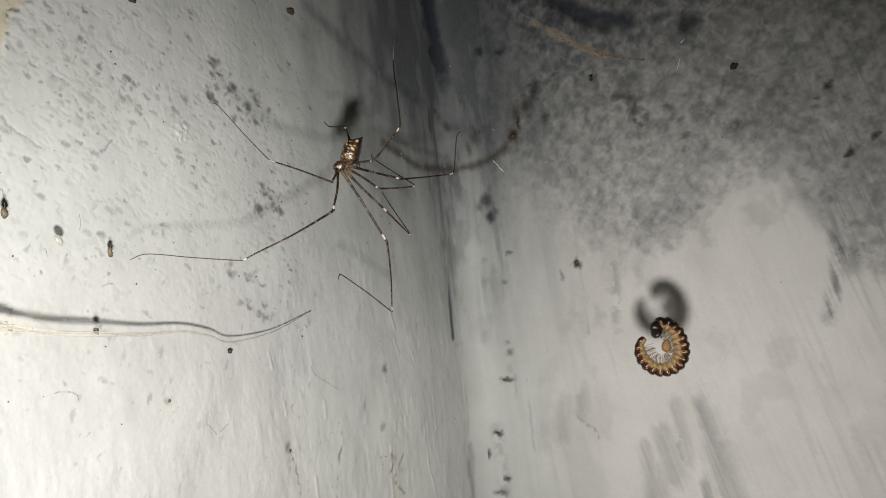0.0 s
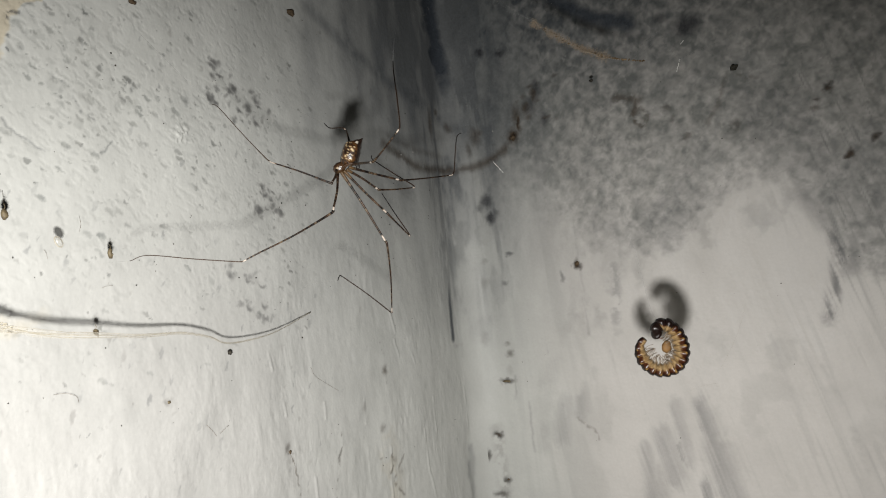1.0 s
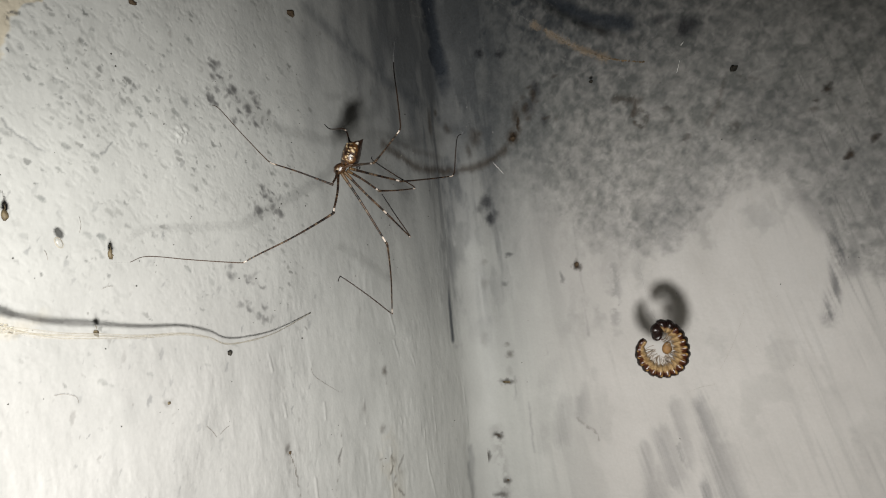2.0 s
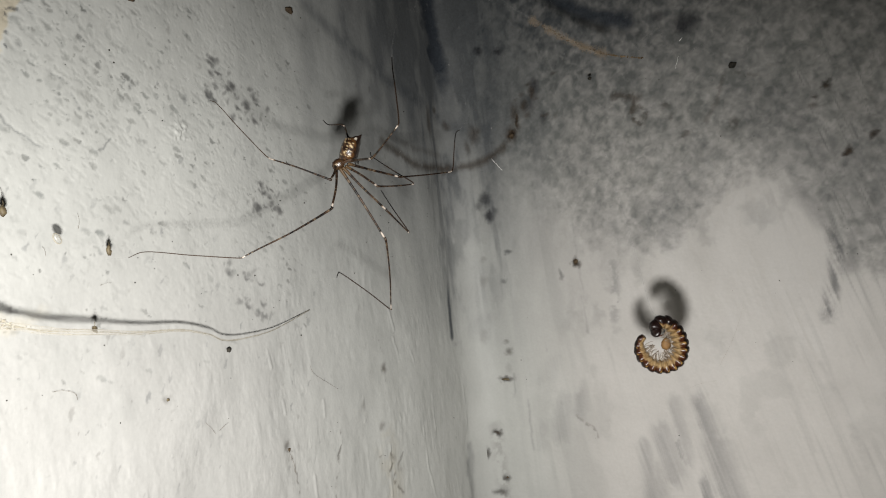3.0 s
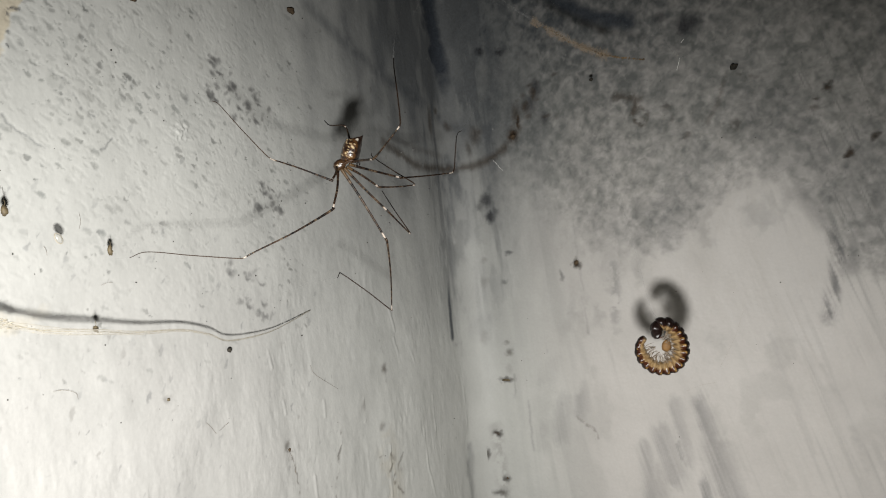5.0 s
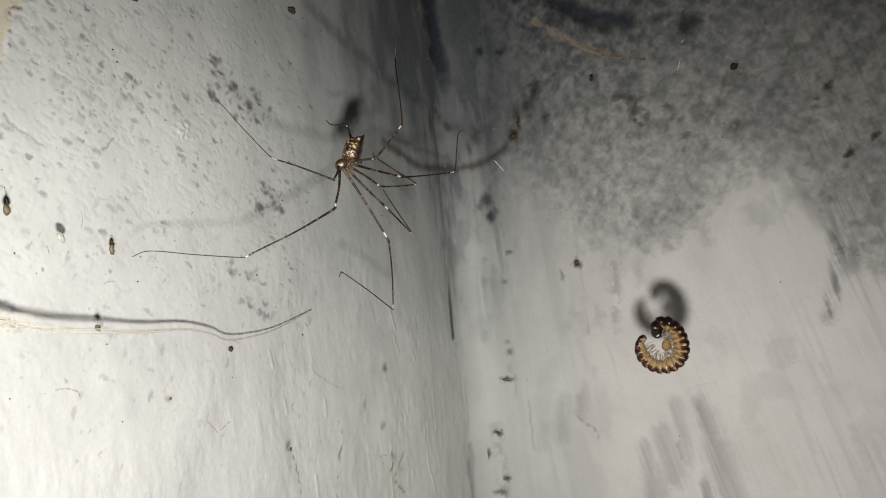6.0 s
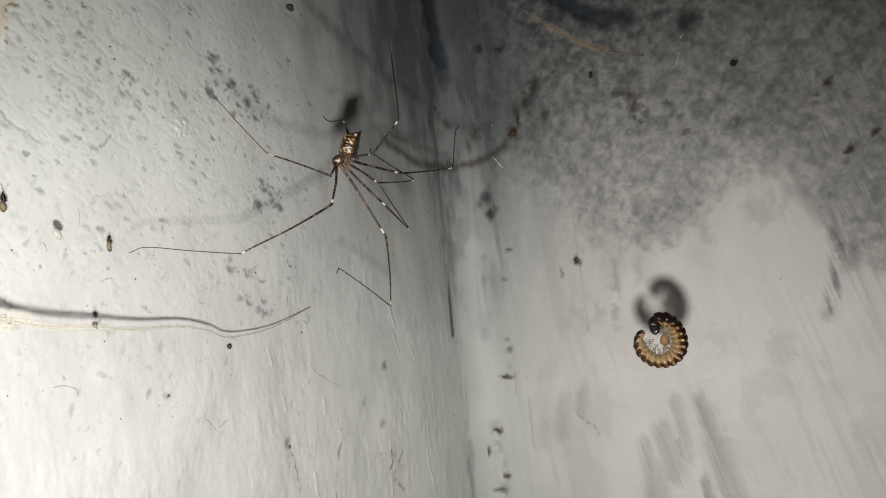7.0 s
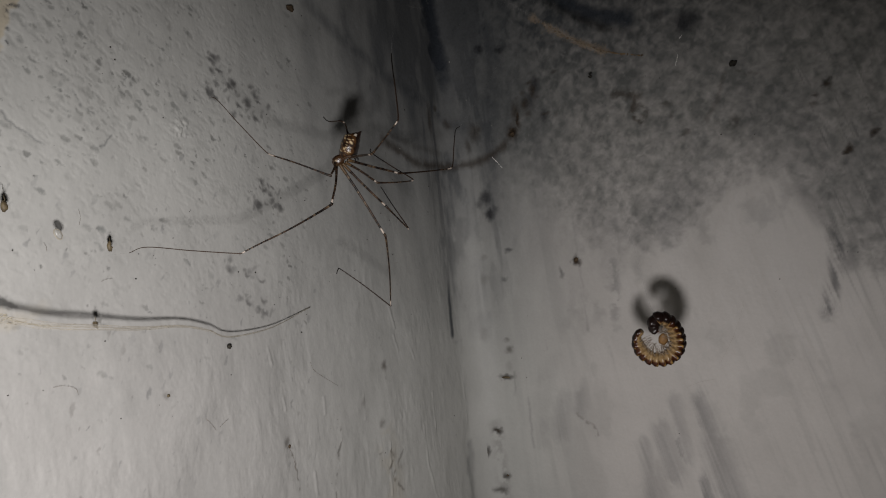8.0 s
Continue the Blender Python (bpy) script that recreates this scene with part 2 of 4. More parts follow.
def corner_stain_shade(u, z):
    """Soot, painted corner shade and brown marks that run over both walls where they meet; u is taken from the corner
    line, so both walls agree on it.
    """
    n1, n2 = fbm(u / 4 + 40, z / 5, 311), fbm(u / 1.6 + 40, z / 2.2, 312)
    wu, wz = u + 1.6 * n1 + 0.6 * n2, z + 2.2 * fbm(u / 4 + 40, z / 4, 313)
    # sooty film and the lamp's fall-off into the corner, tinted in together
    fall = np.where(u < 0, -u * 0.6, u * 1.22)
    soot_shade = (1 - smooth(6, 72, fall + 6 * n1)) * smooth(-58, 78, z + 0.10 * fall + 5 * n1)
    soot_shade = soot_shade * 0.87 * (0.9 + 0.5 * fbm(u / 6 + 40, z / 18, 314, 3))
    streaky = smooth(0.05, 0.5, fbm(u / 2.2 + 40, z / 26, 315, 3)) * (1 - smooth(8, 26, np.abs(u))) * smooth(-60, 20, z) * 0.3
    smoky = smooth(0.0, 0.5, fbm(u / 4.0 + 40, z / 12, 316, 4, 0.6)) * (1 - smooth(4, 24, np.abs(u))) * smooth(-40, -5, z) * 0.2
    grime_shade = np.clip(soot_shade + streaky * 0.6 + smoky, 0, 0.8)
    # more dark strokes in and beside the crease
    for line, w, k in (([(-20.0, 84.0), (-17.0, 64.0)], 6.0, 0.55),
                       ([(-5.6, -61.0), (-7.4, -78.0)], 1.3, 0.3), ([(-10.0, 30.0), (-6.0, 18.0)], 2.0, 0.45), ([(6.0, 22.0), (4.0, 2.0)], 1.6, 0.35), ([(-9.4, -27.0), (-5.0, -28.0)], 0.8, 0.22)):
        grime_shade = np.maximum(grime_shade, stroke(wu, wz, line, w, 0.95) * np.clip(k * (1.0 + 0.5 * n1), 0, 0.97))
    # the groove's darkness, coloured in with no depth cut
    slit = stroke(u + 0.5 * n1, z, [(-6.4, -3.0), (-7.2, -10.0), (-8.2, -17.0), (-9.0, -26.0)], 1.15, 0.9)
    grime_shade = np.maximum(grime_shade, slit * (0.5 + 0.38 * smooth(-8, -16, z)))
    # dirt and crease shade down the upper corner, as one dark mark
    stain_shade = stroke(u + 1.2 * n1 + 0.5 * n2, z, [(-3.2, 95.0), (-2.6, 66.0), (-0.4, 52.0), (0.8, 38.0), (2.0, 22.0)], 5.0, 0.9)
    grime_shade = np.maximum(grime_shade, np.clip(stain_shade * (0.36 + 0.7 * smooth(26, 64, z)) * (1 + 0.25 * n1), 0, 0.97))
    brown = np.zeros(u.shape)
    # sooty threads that lie over the corner
    for line, w, k in (([(-37.0, 31.2), (-30.0, 28.6), (-21.9, 26.0), (-10.0, 25.2), (0.1, 25.3), (6.1, 25.4), (14.2, 27.2), (22.0, 31.5)], 1.0, 0.85), ([(-34.0, 33.0), (-20.0, 30.5), (-5.0, 29.5)], 0.7, 0.35)):
        brown = np.maximum(brown, stroke(u + 0.7 * n1, z + 0.6 * n2 + 0.5 * n1, line, w * 1.2, 1.0) * k * 0.8 * smooth(-1.1, -0.1, n2 + n1))
    grime_shade = np.maximum(grime_shade, brown * 0.45)
    # soft shadow of a dusty thread, painted as a grey line
    faint = stroke(u + 0.6 * n1, z + 0.6 * n1, [(-63.0, 62.0), (-49.7, 55.4), (-30.3, 48.6), (-16.0, 45.4), (-6.0, 43.0), (3.0, 37.0)], 1.6, 1.0)
    grime_shade = 1 - (1 - grime_shade) * (1 - 0.36 * faint * smooth(-0.8, 0.2, n1 + n2))
    for p, ru, rz, k in (((-9.0, 39.9), 1.5, 3.6, 0.6), ((-4.8, 43.0), 0.9, 0.9, 0.6), ((-0.4, 38.5), 0.9, 1.4, 0.6), ((7.4, 34.6), 1.8, 2.6, 0.55), ((4.3, 31.0), 0.9, 2.2, 0.5), ((5.4, -4.1), 0.9, 0.8, 0.24), ((4.6, -10.4), 1.0, 1.4, 0.22), ((9.4, -38.5), 1.0, 1.4, 0.16), ((2.4, -28.0), 1.0, 1.8, 0.18)):
        brown = np.maximum(brown, blob(u + 0.9 * n1 + 0.6 * n2, z + n2, p, ru, rz, 0, 0.8) * k)
    return grime_shade, brown


def stains_shade_left(u, z, v):
    n1, n2, n3 = fbm(u / 3, z / 3, 11), fbm(u / 1.2, z / 1.2, 12), fbm(u / 2, z / 2, 13)
    wu, wz = u + 2.2 * n1 + 0.8 * n2, z + 2.2 * fbm(u / 3, z / 3, 21) + 0.8 * fbm(u / 1.2, z / 1.2, 22)
    grime_shade, brown = corner_stain_shade(v, z)
    cream = np.zeros(u.shape)
    # chips in the paint, and soft upright brush marks lower down
    chip = chips(u, z)
    tint = smooth(-0.2, 0.3, fbm(u / 8, z / 8, 36, 2))
    thin = np.maximum(chip * (0.5 + 0.35 * tint), smooth(0.12, 0.45, dabs(u, z)) * (0.06 + 0.3 * chip_density(u, z)))
    grime_shade = np.maximum(grime_shade, chip * 0.24 * smooth(0.0, 0.4, n1 + n2))
    brown = np.maximum(brown, chip * 0.24 * smooth(-0.1, 0.3, n1 - n2))
    brown = np.maximum(brown, chip * 0.16 * (1 - tint))
    nicks = flakes(u, z, 1.0, 2.4, 64, 0.10 + 0.1 * smooth(0.0, 0.3, n1), 401) * smooth(-58, -70, u)
    grime_shade = np.maximum(grime_shade, nicks * 0.34)
    flecks = flakes(u, z, 1.2, 1.6, 75, 0.05 + 0.08 * smooth(0.05, 0.3, fbm(u / 14, z / 14, 38, 2)), 451) * (1 - smooth(-30, -14, u))
    brown = np.maximum(brown, flecks * 0.3)
    k = smooth(-20, 15, z)
    upright = smooth(-0.05, 0.5, fbm(u / 1.5 + 0.4 * n1, z / 5, 34, 3, 0.5)) * smooth(-0.4, 0.3, fbm(u / 16, z / 14, 35, 2))
    thin = np.maximum(thin, upright * (0.2 * (1 - k) + 0.08 * k))
    thin = np.maximum(thin, smooth(0.0, 0.6, fbm(u / 7, z / 10, 37, 3)) * 0.13)
    rnd = random.Random(5)
    ticks = [(q[0] + rnd.gauss(0, 1.0), q[1] + rnd.gauss(0, 0.9)) for q in MOULD_SPOTS for _ in range(3)]
    mould = np.zeros(u.shape)
    for i, p in enumerate(ticks):
        mould = np.maximum(mould, blob(u + 0.8 * n1 + 0.8 * n2, z + 0.8 * n3 + 0.6 * n2, p, 0.42 + 0.26 * (i % 3), 0.34 + 0.14 * (i % 4), -35, 0.9) * (0.42 + 0.16 * (i % 3)) * (0.88 if p[1] > 6 else 0.62))
    grime_shade = np.maximum(grime_shade, mould)
    brown = np.maximum(brown, mould * 0.5)
    # thin brown cracks at the foot of the corner, and a triangular fleck
    for line, w, q in (([(-67.7, -38.0), (-68.5, -41.4), (-69.9, -44.2), (-70.6, -47.2), (-71.9, -49.6), (-72.0, -56.0)], 0.34, 0.8), ([(-85.9, -36.0), (-85.0, -38.1), (-84.1, -39.9), (-83.5, -42.5), (-83.4, -47.0)], 0.26, 0.75), ([(-50.0, -47.9), (-48.6, -51.2), (-50.8, -54.1), (-48.1, -57.6), (-45.3, -60.7)], 0.42, 0.75), ([(-44.0, -50.5), (-46.5, -53.4), (-49.0, -55.4)], 0.36, 0.6), ([(-51.6, -49.0), (-55.4, -48.4)], 0.25, 0.5), ([(-64.0, -40.0), (-62.5, -40.6)], 0.25, 0.5), ([(-48.8, -20.5), (-47.9, -24.5), (-48.4, -31.0)], 0.28, 0.4), ([(-130.0, -31.0), (-131.0, -34.0)], 0.25, 0.5)):
        brown = np.maximum(brown, stroke(u + 0.9 * n2 + 0.5 * n1, z + 0.5 * n1, line, w * 0.9, 0.95) * q * 0.72 * smooth(-0.15, 0.25, n1 + n2))
    for p, ru, rz, q in (((-48.6, -28.0), 1.0, 1.1, 0.85), ((-52.3, -41.5), 0.9, 0.9, 0.55), ((-85.9, -36.0), 0.6, 0.8, 0.7), ((-49.0, -50.5), 1.2, 0.9, 0.4), ((-46.0, -54.5), 1.4, 1.0, 0.3), ((-58.6, -34.6), 0.7, 1.2, 0.4), ((-113.2, -19.6), 0.7, 0.6, 0.45)):
        brown = np.maximum(brown, blob(u + 0.8 * n2, z + 0.8 * n2, p, ru, rz, 0, 0.9) * q * 0.8)
    cream = np.maximum(cream, stroke(wu, wz, [(-50.0, -47.0), (-48.5, -62.0)], 3.4, 0.9) * 0.35 * smooth(-0.3, 0.2, n1))
    # the flaked patch that shows a cream undercoat, and the curled flakes on its rim
    nu, nz = u + 1.1 * n1 + 0.5 * n2, z + 1.1 * n3 + 0.5 * n2
    rim = np.interp(nz, [26.0, 33.9, 36.1, 37.3, 39.5, 42.7, 44.4, 46.4, 50.0], [-145.0, -135.2, -134.1, -134.5, -133.6, -132.5, -130.6, -127.6, -120.0])
    cream = np.maximum(cream, 1 - smooth(-0.25, 0.35, nu - rim))
    cream = np.maximum(cream, blob(wu, wz, (-137.5, -2.8), 4.0, 1.2, 5, 0.8) * 0.4)
    for line in ([(-132.2, 43.0), (-131.6, 43.6), (-130.9, 43.4)], [(-132.5, 42.2), (-133.1, 41.0)], [(-132.1, 41.0), (-132.4, 40.3)], [(-132.7, 39.8), (-133.1, 39.2), (-132.5, 39.0)], [(-133.4, 37.6), (-133.2, 37.3)]):
        grime_shade = np.maximum(grime_shade, stroke(u + 0.9 * n2, z + 0.9 * n3, line, 0.22, 0.9) * 0.8 * smooth(-0.35, 0.1, n1 + n2))
    for line in CRACKS:
        grime_shade = np.maximum(grime_shade, stroke(u + 0.7 * n2, z + 0.7 * n3, line, 0.2, 0.9) * 0.4 * smooth(-0.4, 0.1, n1 + n2))
    thin = thin * smooth(1, 20, -u)
    return grime_shade, brown, cream, thin


CRACKS = ([(-131.5, 38.2), (-129.7, 35.8), (-126.3, 34.4), (-124.2, 32.9)], [(-135.4, 27.1), (-134.4, 25.6), (-132.6, 24.5), (-131.7, 23.8)], [(-131.7, 23.8), (-129.5, 22.6)], [(-127.0, 34.4), (-125.4, 33.5), (-123.0, 29.5), (-120.6, 28.4)], [(-120.0, 23.0), (-117.8, 24.8)])


def stains_shade_right(u, z, v):
    n1, n2 = fbm(u / 3, z / 3, 51), fbm(u / 1.1, z / 1.1, 52)
    wu, wz = u + 2.0 * n1 + 0.7 * n2, z + 2.0 * fbm(u / 3, z / 3, 61) + 0.7 * fbm(u / 1.1, z / 1.1, 62)
    cream = np.zeros(u.shape)
    grime_shade, brown = corner_stain_shade(v, z)
    # rough plaster above a hem of smooth paint: a gradual change by the corner, a firmer edge farther out
    hem = z - np.interp(u, [p[0] for p in PATCH_EDGE], [p[1] for p in PATCH_EDGE]) + 3.0 * n1 + 1.2 * n2
    by_corner = 1 - smooth(44, 62, u + 2 * n1)
    rough = smooth(-3.5, 5.0, hem) * (1 - by_corner) + smooth(-20, 16, hem + 5 * fbm(u / 6, z / 8, 54, 3)) * by_corner
    mx, mz = u + 0.8 * n1, z + 0.8 * fbm(u / 3, z / 3, 53)
    mott = fbm(mx / 1.8, mz / 2.0, 71, 3, 0.6)
    thin = rough * np.clip(0.44 + 0.14 * smooth(0, 18, hem) + 0.2 * smooth(5, 40, z) + 0.5 * mott, 0, 1)
    worms = np.exp(-(fbm(mx / 3.4, mz / 3.0, 76, 3) / 0.045) ** 2)
    grime_shade = np.maximum(grime_shade, rough * (0.04 + 0.16 * smooth(-0.05, 0.5, fbm(mx / 2.6, mz / 2.2, 72, 3, 0.55)) + 0.09 * worms + 0.16 * smooth(-0.1, 0.35, fbm(u / 14, z / 14, 74, 2))))
    cells = flakes(mx, mz, 2.0, 1.25, 30, 0.5 + 0 * u, 501)
    pale = flakes(mx + 31, mz, 2.3, 1.4, -50, 0.4 + 0 * u, 551)
    grime_shade = np.maximum(grime_shade, rough * cells * 0.26)
    thin = thin * (1 - 0.35 * pale * rough)
    # beyond the patch the brush ran dry
    lean = u + 0.28 * (z + 40) * smooth(10, 60, u)
    br = fbm(lean / 1.2, z / 28, 81, 3, 0.6)
    beyond = smooth(98, 104, u + 1.5 * n1 + 0.10 * (z + 10)) * smooth(-46, 4, z)
    thin = np.maximum(thin, beyond * np.clip(0.13 + 1.1 * fbm(lean / 0.75, z / 18, 89, 3, 0.6) + 0.4 * br, 0, 0.85))
    low = 1 - rough
    bands = smooth(0.05, 0.5, fbm(lean / 4.5, z / 34, 85, 3, 0.55)) * (0.07 + 0.14 * (1 - smooth(26, 60, u)))
    hairs = smooth(0.2, 0.5, fbm(lean / 0.9, z / 30, 86, 2, 0.6)) * (0.06 + 0.10 * smooth(72, 105, u))
    dry = smooth(0.1, 0.5, fbm(wu / 8, wz / 11, 87, 4)) * 0.2 * (0.7 + 0.9 * smooth(-48, -12, z)) + 0.10 * smooth(-42, -10, z)
    thin = np.maximum(thin, low * np.maximum(np.maximum(bands, hairs), dry))
    for a, b, w, k in HAIRLINES:
        grime_shade = np.maximum(grime_shade, stroke(u + 0.5 * n1, z, [a, b], w, 1.0) * smooth(-0.7, 0.3, br + 0.4 * n2) * k)
    combed = fbm(lean / 0.8, z / 40, 83, 3, 0.6)
    for a, b, w, k in STREAKS:
        grime_shade = np.maximum(grime_shade, stroke(u + 0.5 * n1 + 1.0 * combed, z + 2.5 * n1 + 2 * combed, [a, b], w * 1.15, 0.95) * (0.72 + 0.35 * combed) * k)
    smear = stroke(u + 0.7 * n1 + 1.2 * br, z + n2, [(102.4, -4.0), (103.6, -10.8), (102.6, -15.3), (100.8, -20.7), (99.6, -26.0)], 1.5, 0.95)
    grime_shade = np.maximum(grime_shade, smear * 0.62 * smooth(-0.6, 0.3, fbm(lean / 0.9, z / 12, 88, 4) + 0.4 * n2))
    grime_shade = np.maximum(grime_shade, stroke(u + 0.7 * n1 + 0.8 * br, z, [(96.5, 5.0), (101.5, -3.0)], 2.2, 0.95) * 0.3)
    grime_shade = np.maximum(grime_shade, stroke(u + 0.7 * n1 + 0.8 * br, z, [(107.0, -7.0), (104.8, -15.0)], 1.6, 0.95) * 0.32)
    grime_shade = np.maximum(grime_shade, stroke(u + 0.8 * n1 + 0.5 * n2, z, [(48.4, -9.0), (48.3, -15.6), (46.9, -24.5)], 1.3, 0.9) * 0.30 * smooth(-0.5, 0.2, n2 + n1))
    # lamp's fall-off towards the top, put into the colour over the mottling
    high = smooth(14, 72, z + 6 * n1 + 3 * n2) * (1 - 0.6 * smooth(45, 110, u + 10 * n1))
    grime_shade = np.maximum(grime_shade, high * 0.74 * (0.86 + 0.40 * mott + 0.16 * cells - 0.14 * pale))
    # cast shadow of the dusty cobweb strand, painted on the plaster
    grime_shade = np.maximum(grime_shade, stroke(u + n1, z + 1.2 * n1, [(33.0, 74.3), (40.1, 67.7), (48.6, 61.7), (59.5, 57.0)], 3.0, 0.9) * 0.95)
    thin = thin * smooth(1, 20, u)
    # mould and brown spots
    for p, ru, rz, k in (((11.1, 14.4), 1.7, 1.9, 0.62), ((11.7, 8.9), 1.5, 1.5, 0.75), ((13.8, 10.8), 0.8, 1.2, 0.4), ((8.6, 12.6), 1.0, 1.2, 0.35), ((14.1, 59.6), 1.2, 1.2, 0.7), ((20.4, 58.1), 1.4, 1.0, 0.7), ((30.9, 45.0), 1.0, 2.2, 0.6), ((28.9, 40.4), 1.8, 2.2, 0.5), ((32.7, 35.4), 1.0, 1.6, 0.45), ((74.3, 52.5), 2.8, 2.2, 0.7), ((68.0, 56.0), 1.6, 1.0, 0.5), ((16.4, -2.6), 1.1, 0.6, 0.5), ((13.8, -11.5), 0.8, 0.9, 0.35), ((32.5, -10.7), 0.6, 1.4, 0.35)):
        mark = blob(u + 0.9 * n1 + 0.6 * n2, z + n2, p, ru, rz, 0, 0.8)
        grime_shade = 1 - (1 - grime_shade) * (1 - mark * min(1.0, k * 1.2))
        brown = np.maximum(brown, mark * k * 0.4)
    for p, ru, rz, k in (((22.1, 32.4), 1.7, 1.8, 0.95), ((27.0, 39.9), 1.3, 1.6, 0.6), ((24.4, 36.2), 0.9, 2.6, 0.8), ((30.2, 43.5), 0.9, 1.8, 0.65), ((66.7, 31.9), 1.2, 0.9, 0.4), ((83.1, 24.0), 0.8, 1.3, 0.4), ((71.2, 23.5), 0.9, 0.8, 0.4), ((24.0, 38.0), 1.2, 3.0, 0.6), ((37.5, -7.6), 1.1, 1.2, 0.8), ((11.1, -41.5), 2.3, 0.8, 0.5), ((6.5, -57.9), 1.0, 0.9, 0.8), ((2.8, -64.3), 0.8, 1.4, 0.6), ((7.3, -72.1), 1.2, 0.9, 0.6), ((5.2, -76.7), 2.0, 1.0, 0.5), ((104.6, 29.5), 0.9, 1.1, 0.7), ((101.8, 27.0), 0.7, 0.6, 0.5), ((107.7, 12.8), 0.9, 1.1, 0.8), ((113.0, 16.0), 0.8, 1.0, 0.7)):
        brown = np.maximum(brown, blob(u + 0.9 * n1 + 0.7 * n2, z + n2, p, ru, rz, 0, 0.8) * min(1.0, k * 1.15))
        grime_shade = np.maximum(grime_shade, blob(u + 0.9 * n1 + 0.7 * n2, z + n2, p, ru * 1.1, rz * 1.1, 0, 0.8) * k * 0.8)
    for line, w, k in (([(54.0, 37.6), (58.0, 36.6), (60.5, 35.4)], 1.0, 0.6), ([(59.6, 36.0), (59.0, 33.0), (58.0, 31.2), (60.5, 28.6)], 0.8, 0.7), ([(60.0, 33.0), (62.0, 31.0), (60.8, 29.0)], 0.6, 0.55), ([(82.0, 37.0), (80.0, 30.5), (77.0, 26.0)], 0.6, 0.35), ([(84.5, 37.0), (90.0, 35.0)], 0.5, 0.3), ([(32.3, -52.4), (35.1, -54.8), (37.0, -55.6), (38.3, -58.5)], 0.4, 0.35), ([(6.1, -56.0), (6.9, -80.0)], 1.6, 0.22)):
        brown = np.maximum(brown, stroke(u + 0.9 * n1 + 0.5 * n2, z + 0.8 * n2, line, w, 0.9) * k * smooth(-0.5, 0.1, n1 + n2))
    for i, p in enumerate([(24.6, 42.1), (26.5, 43.4), (29.2, 45.9), (31.4, 46.4), (31.0, 41.5), (27.6, 37.1), (23.1, 34.9), (20.8, 30.9), (33.0, 36.1), (36.2, 35.4), (37.0, 47.6), (10.6, 35.2), (56.8, 35.5), (60.5, 29.8), (101.1, 25.0), (68.1, 28.6), (12.4, -30.0), (13.0, -33.0)]):
        brown = np.maximum(brown, blob(u + 0.5 * n1 + 0.6 * n2, z + 0.7 * n2, p, 0.55 + 0.25 * (i % 3), 0.55 + 0.3 * (i % 2), 0, 0.85) * (0.34 + 0.12 * (i % 3)))
    return grime_shade, brown, cream, thin


# proud brush ridges and short runs of paint on the west wall
RIDGES = ([(-42.7, -21.1), (-41.1, -27.4)], [(-37.2, -22.0), (-34.0, -30.4)], [(-44.9, -35.5), (-43.6, -42.4)], [(-33.3, -47.6), (-32.7, -58.8), (-30.0, -69.0)], [(-43.4, -13.0), (-42.0, -19.2)], [(-26.9, -39.9), (-26.9, -49.5)], [(-8.8, -35.6), (-8.3, -56.6)], [(-49.9, -47.2), (-50.7, -60.1)], [(-58.5, -33.0), (-58.2, -38.5)], [(-85.5, -27.0), (-85.0, -29.5)], [(-88.0, -16.0), (-87.6, -19.5)], [(-78.5, -45.0), (-78.2, -49.5)], [(-73.0, -30.0), (-73.0, -33.5)])


def relief_left(u, z):
    k = smooth(-25, 20, z)
    inner = smooth(-100, -50, u)
    brush = fbm(u / 1.3 + 0.5 * fbm(u / 8, z / 8, 97), z / 3.6, 91, 3) * 0.10 * (1 - 0.6 * k) * (0.3 + 1.0 * smooth(-0.25, 0.3, fbm(u / 9, z / 10, 99, 2))) + fbm(u / 3.4, z / 9, 88, 2) * 0.13 * (1 - k)
    dents = -chips(u, z) * 0.062 - smooth(0.05, 0.45, dabs(u, z)) * 0.06 * k * (1 - 0.7 * inner)
    wide = fbm(u / 16, z / 20, 92, 2) * 0.9 + fbm(u / 6, z / 7, 93, 2) * 0.14 * (1 - 0.6 * inner)
    runs = sum(stroke(u + 0.5 * fbm(z / 6, u / 6, 95, 2), z, line, 0.36, 1.0) for line in RIDGES) * 0.15 * smooth(-0.5, 0.3, fbm(u / 3, z / 4, 96, 2))
    fine = fbm(u / 0.75, z / 0.9, 98, 2) * 0.022 * (1 - inner)
    cracks = -sum(stroke(u, z, line, 0.35, 0.9) for line in CRACKS) * 0.05
    under = -(1 - smooth(-0.4, 0.4, u - np.interp(z, [26.0, 36.0, 39.5, 44.4, 46.4, 50.0], [-145.0, -134.1, -133.6, -130.6, -127.6, -120.0]))) * 0.25
    chip = blob(u + 1.6 * fbm(u / 1.2, z / 1.2, 94), z, (-103.6, 27.6), 1.6, 1.6, 0, 0.9) * smooth(-0.2, 0.3, fbm(u / 0.8, z / 0.8, 90, 2)) * 0.35
    return fine + brush + dents + wide + runs + cracks + under + chip


def relief_right(u, z):
    lean = u + 0.28 * (z + 40) * smooth(10, 60, u)
    comb = fbm(lean / 1.2, z / 28, 81, 3, 0.6) * (0.03 + 0.10 * smooth(75, 105, u))
    return comb + fbm(u / 3.5, z / 8, 103, 3) * 0.10 + fbm(u / 14, z / 18, 102, 2) * 0.8 + fbm(u / 2.4, z / 2.6, 71, 3) * 0.14 * smooth(-15, 10, z)


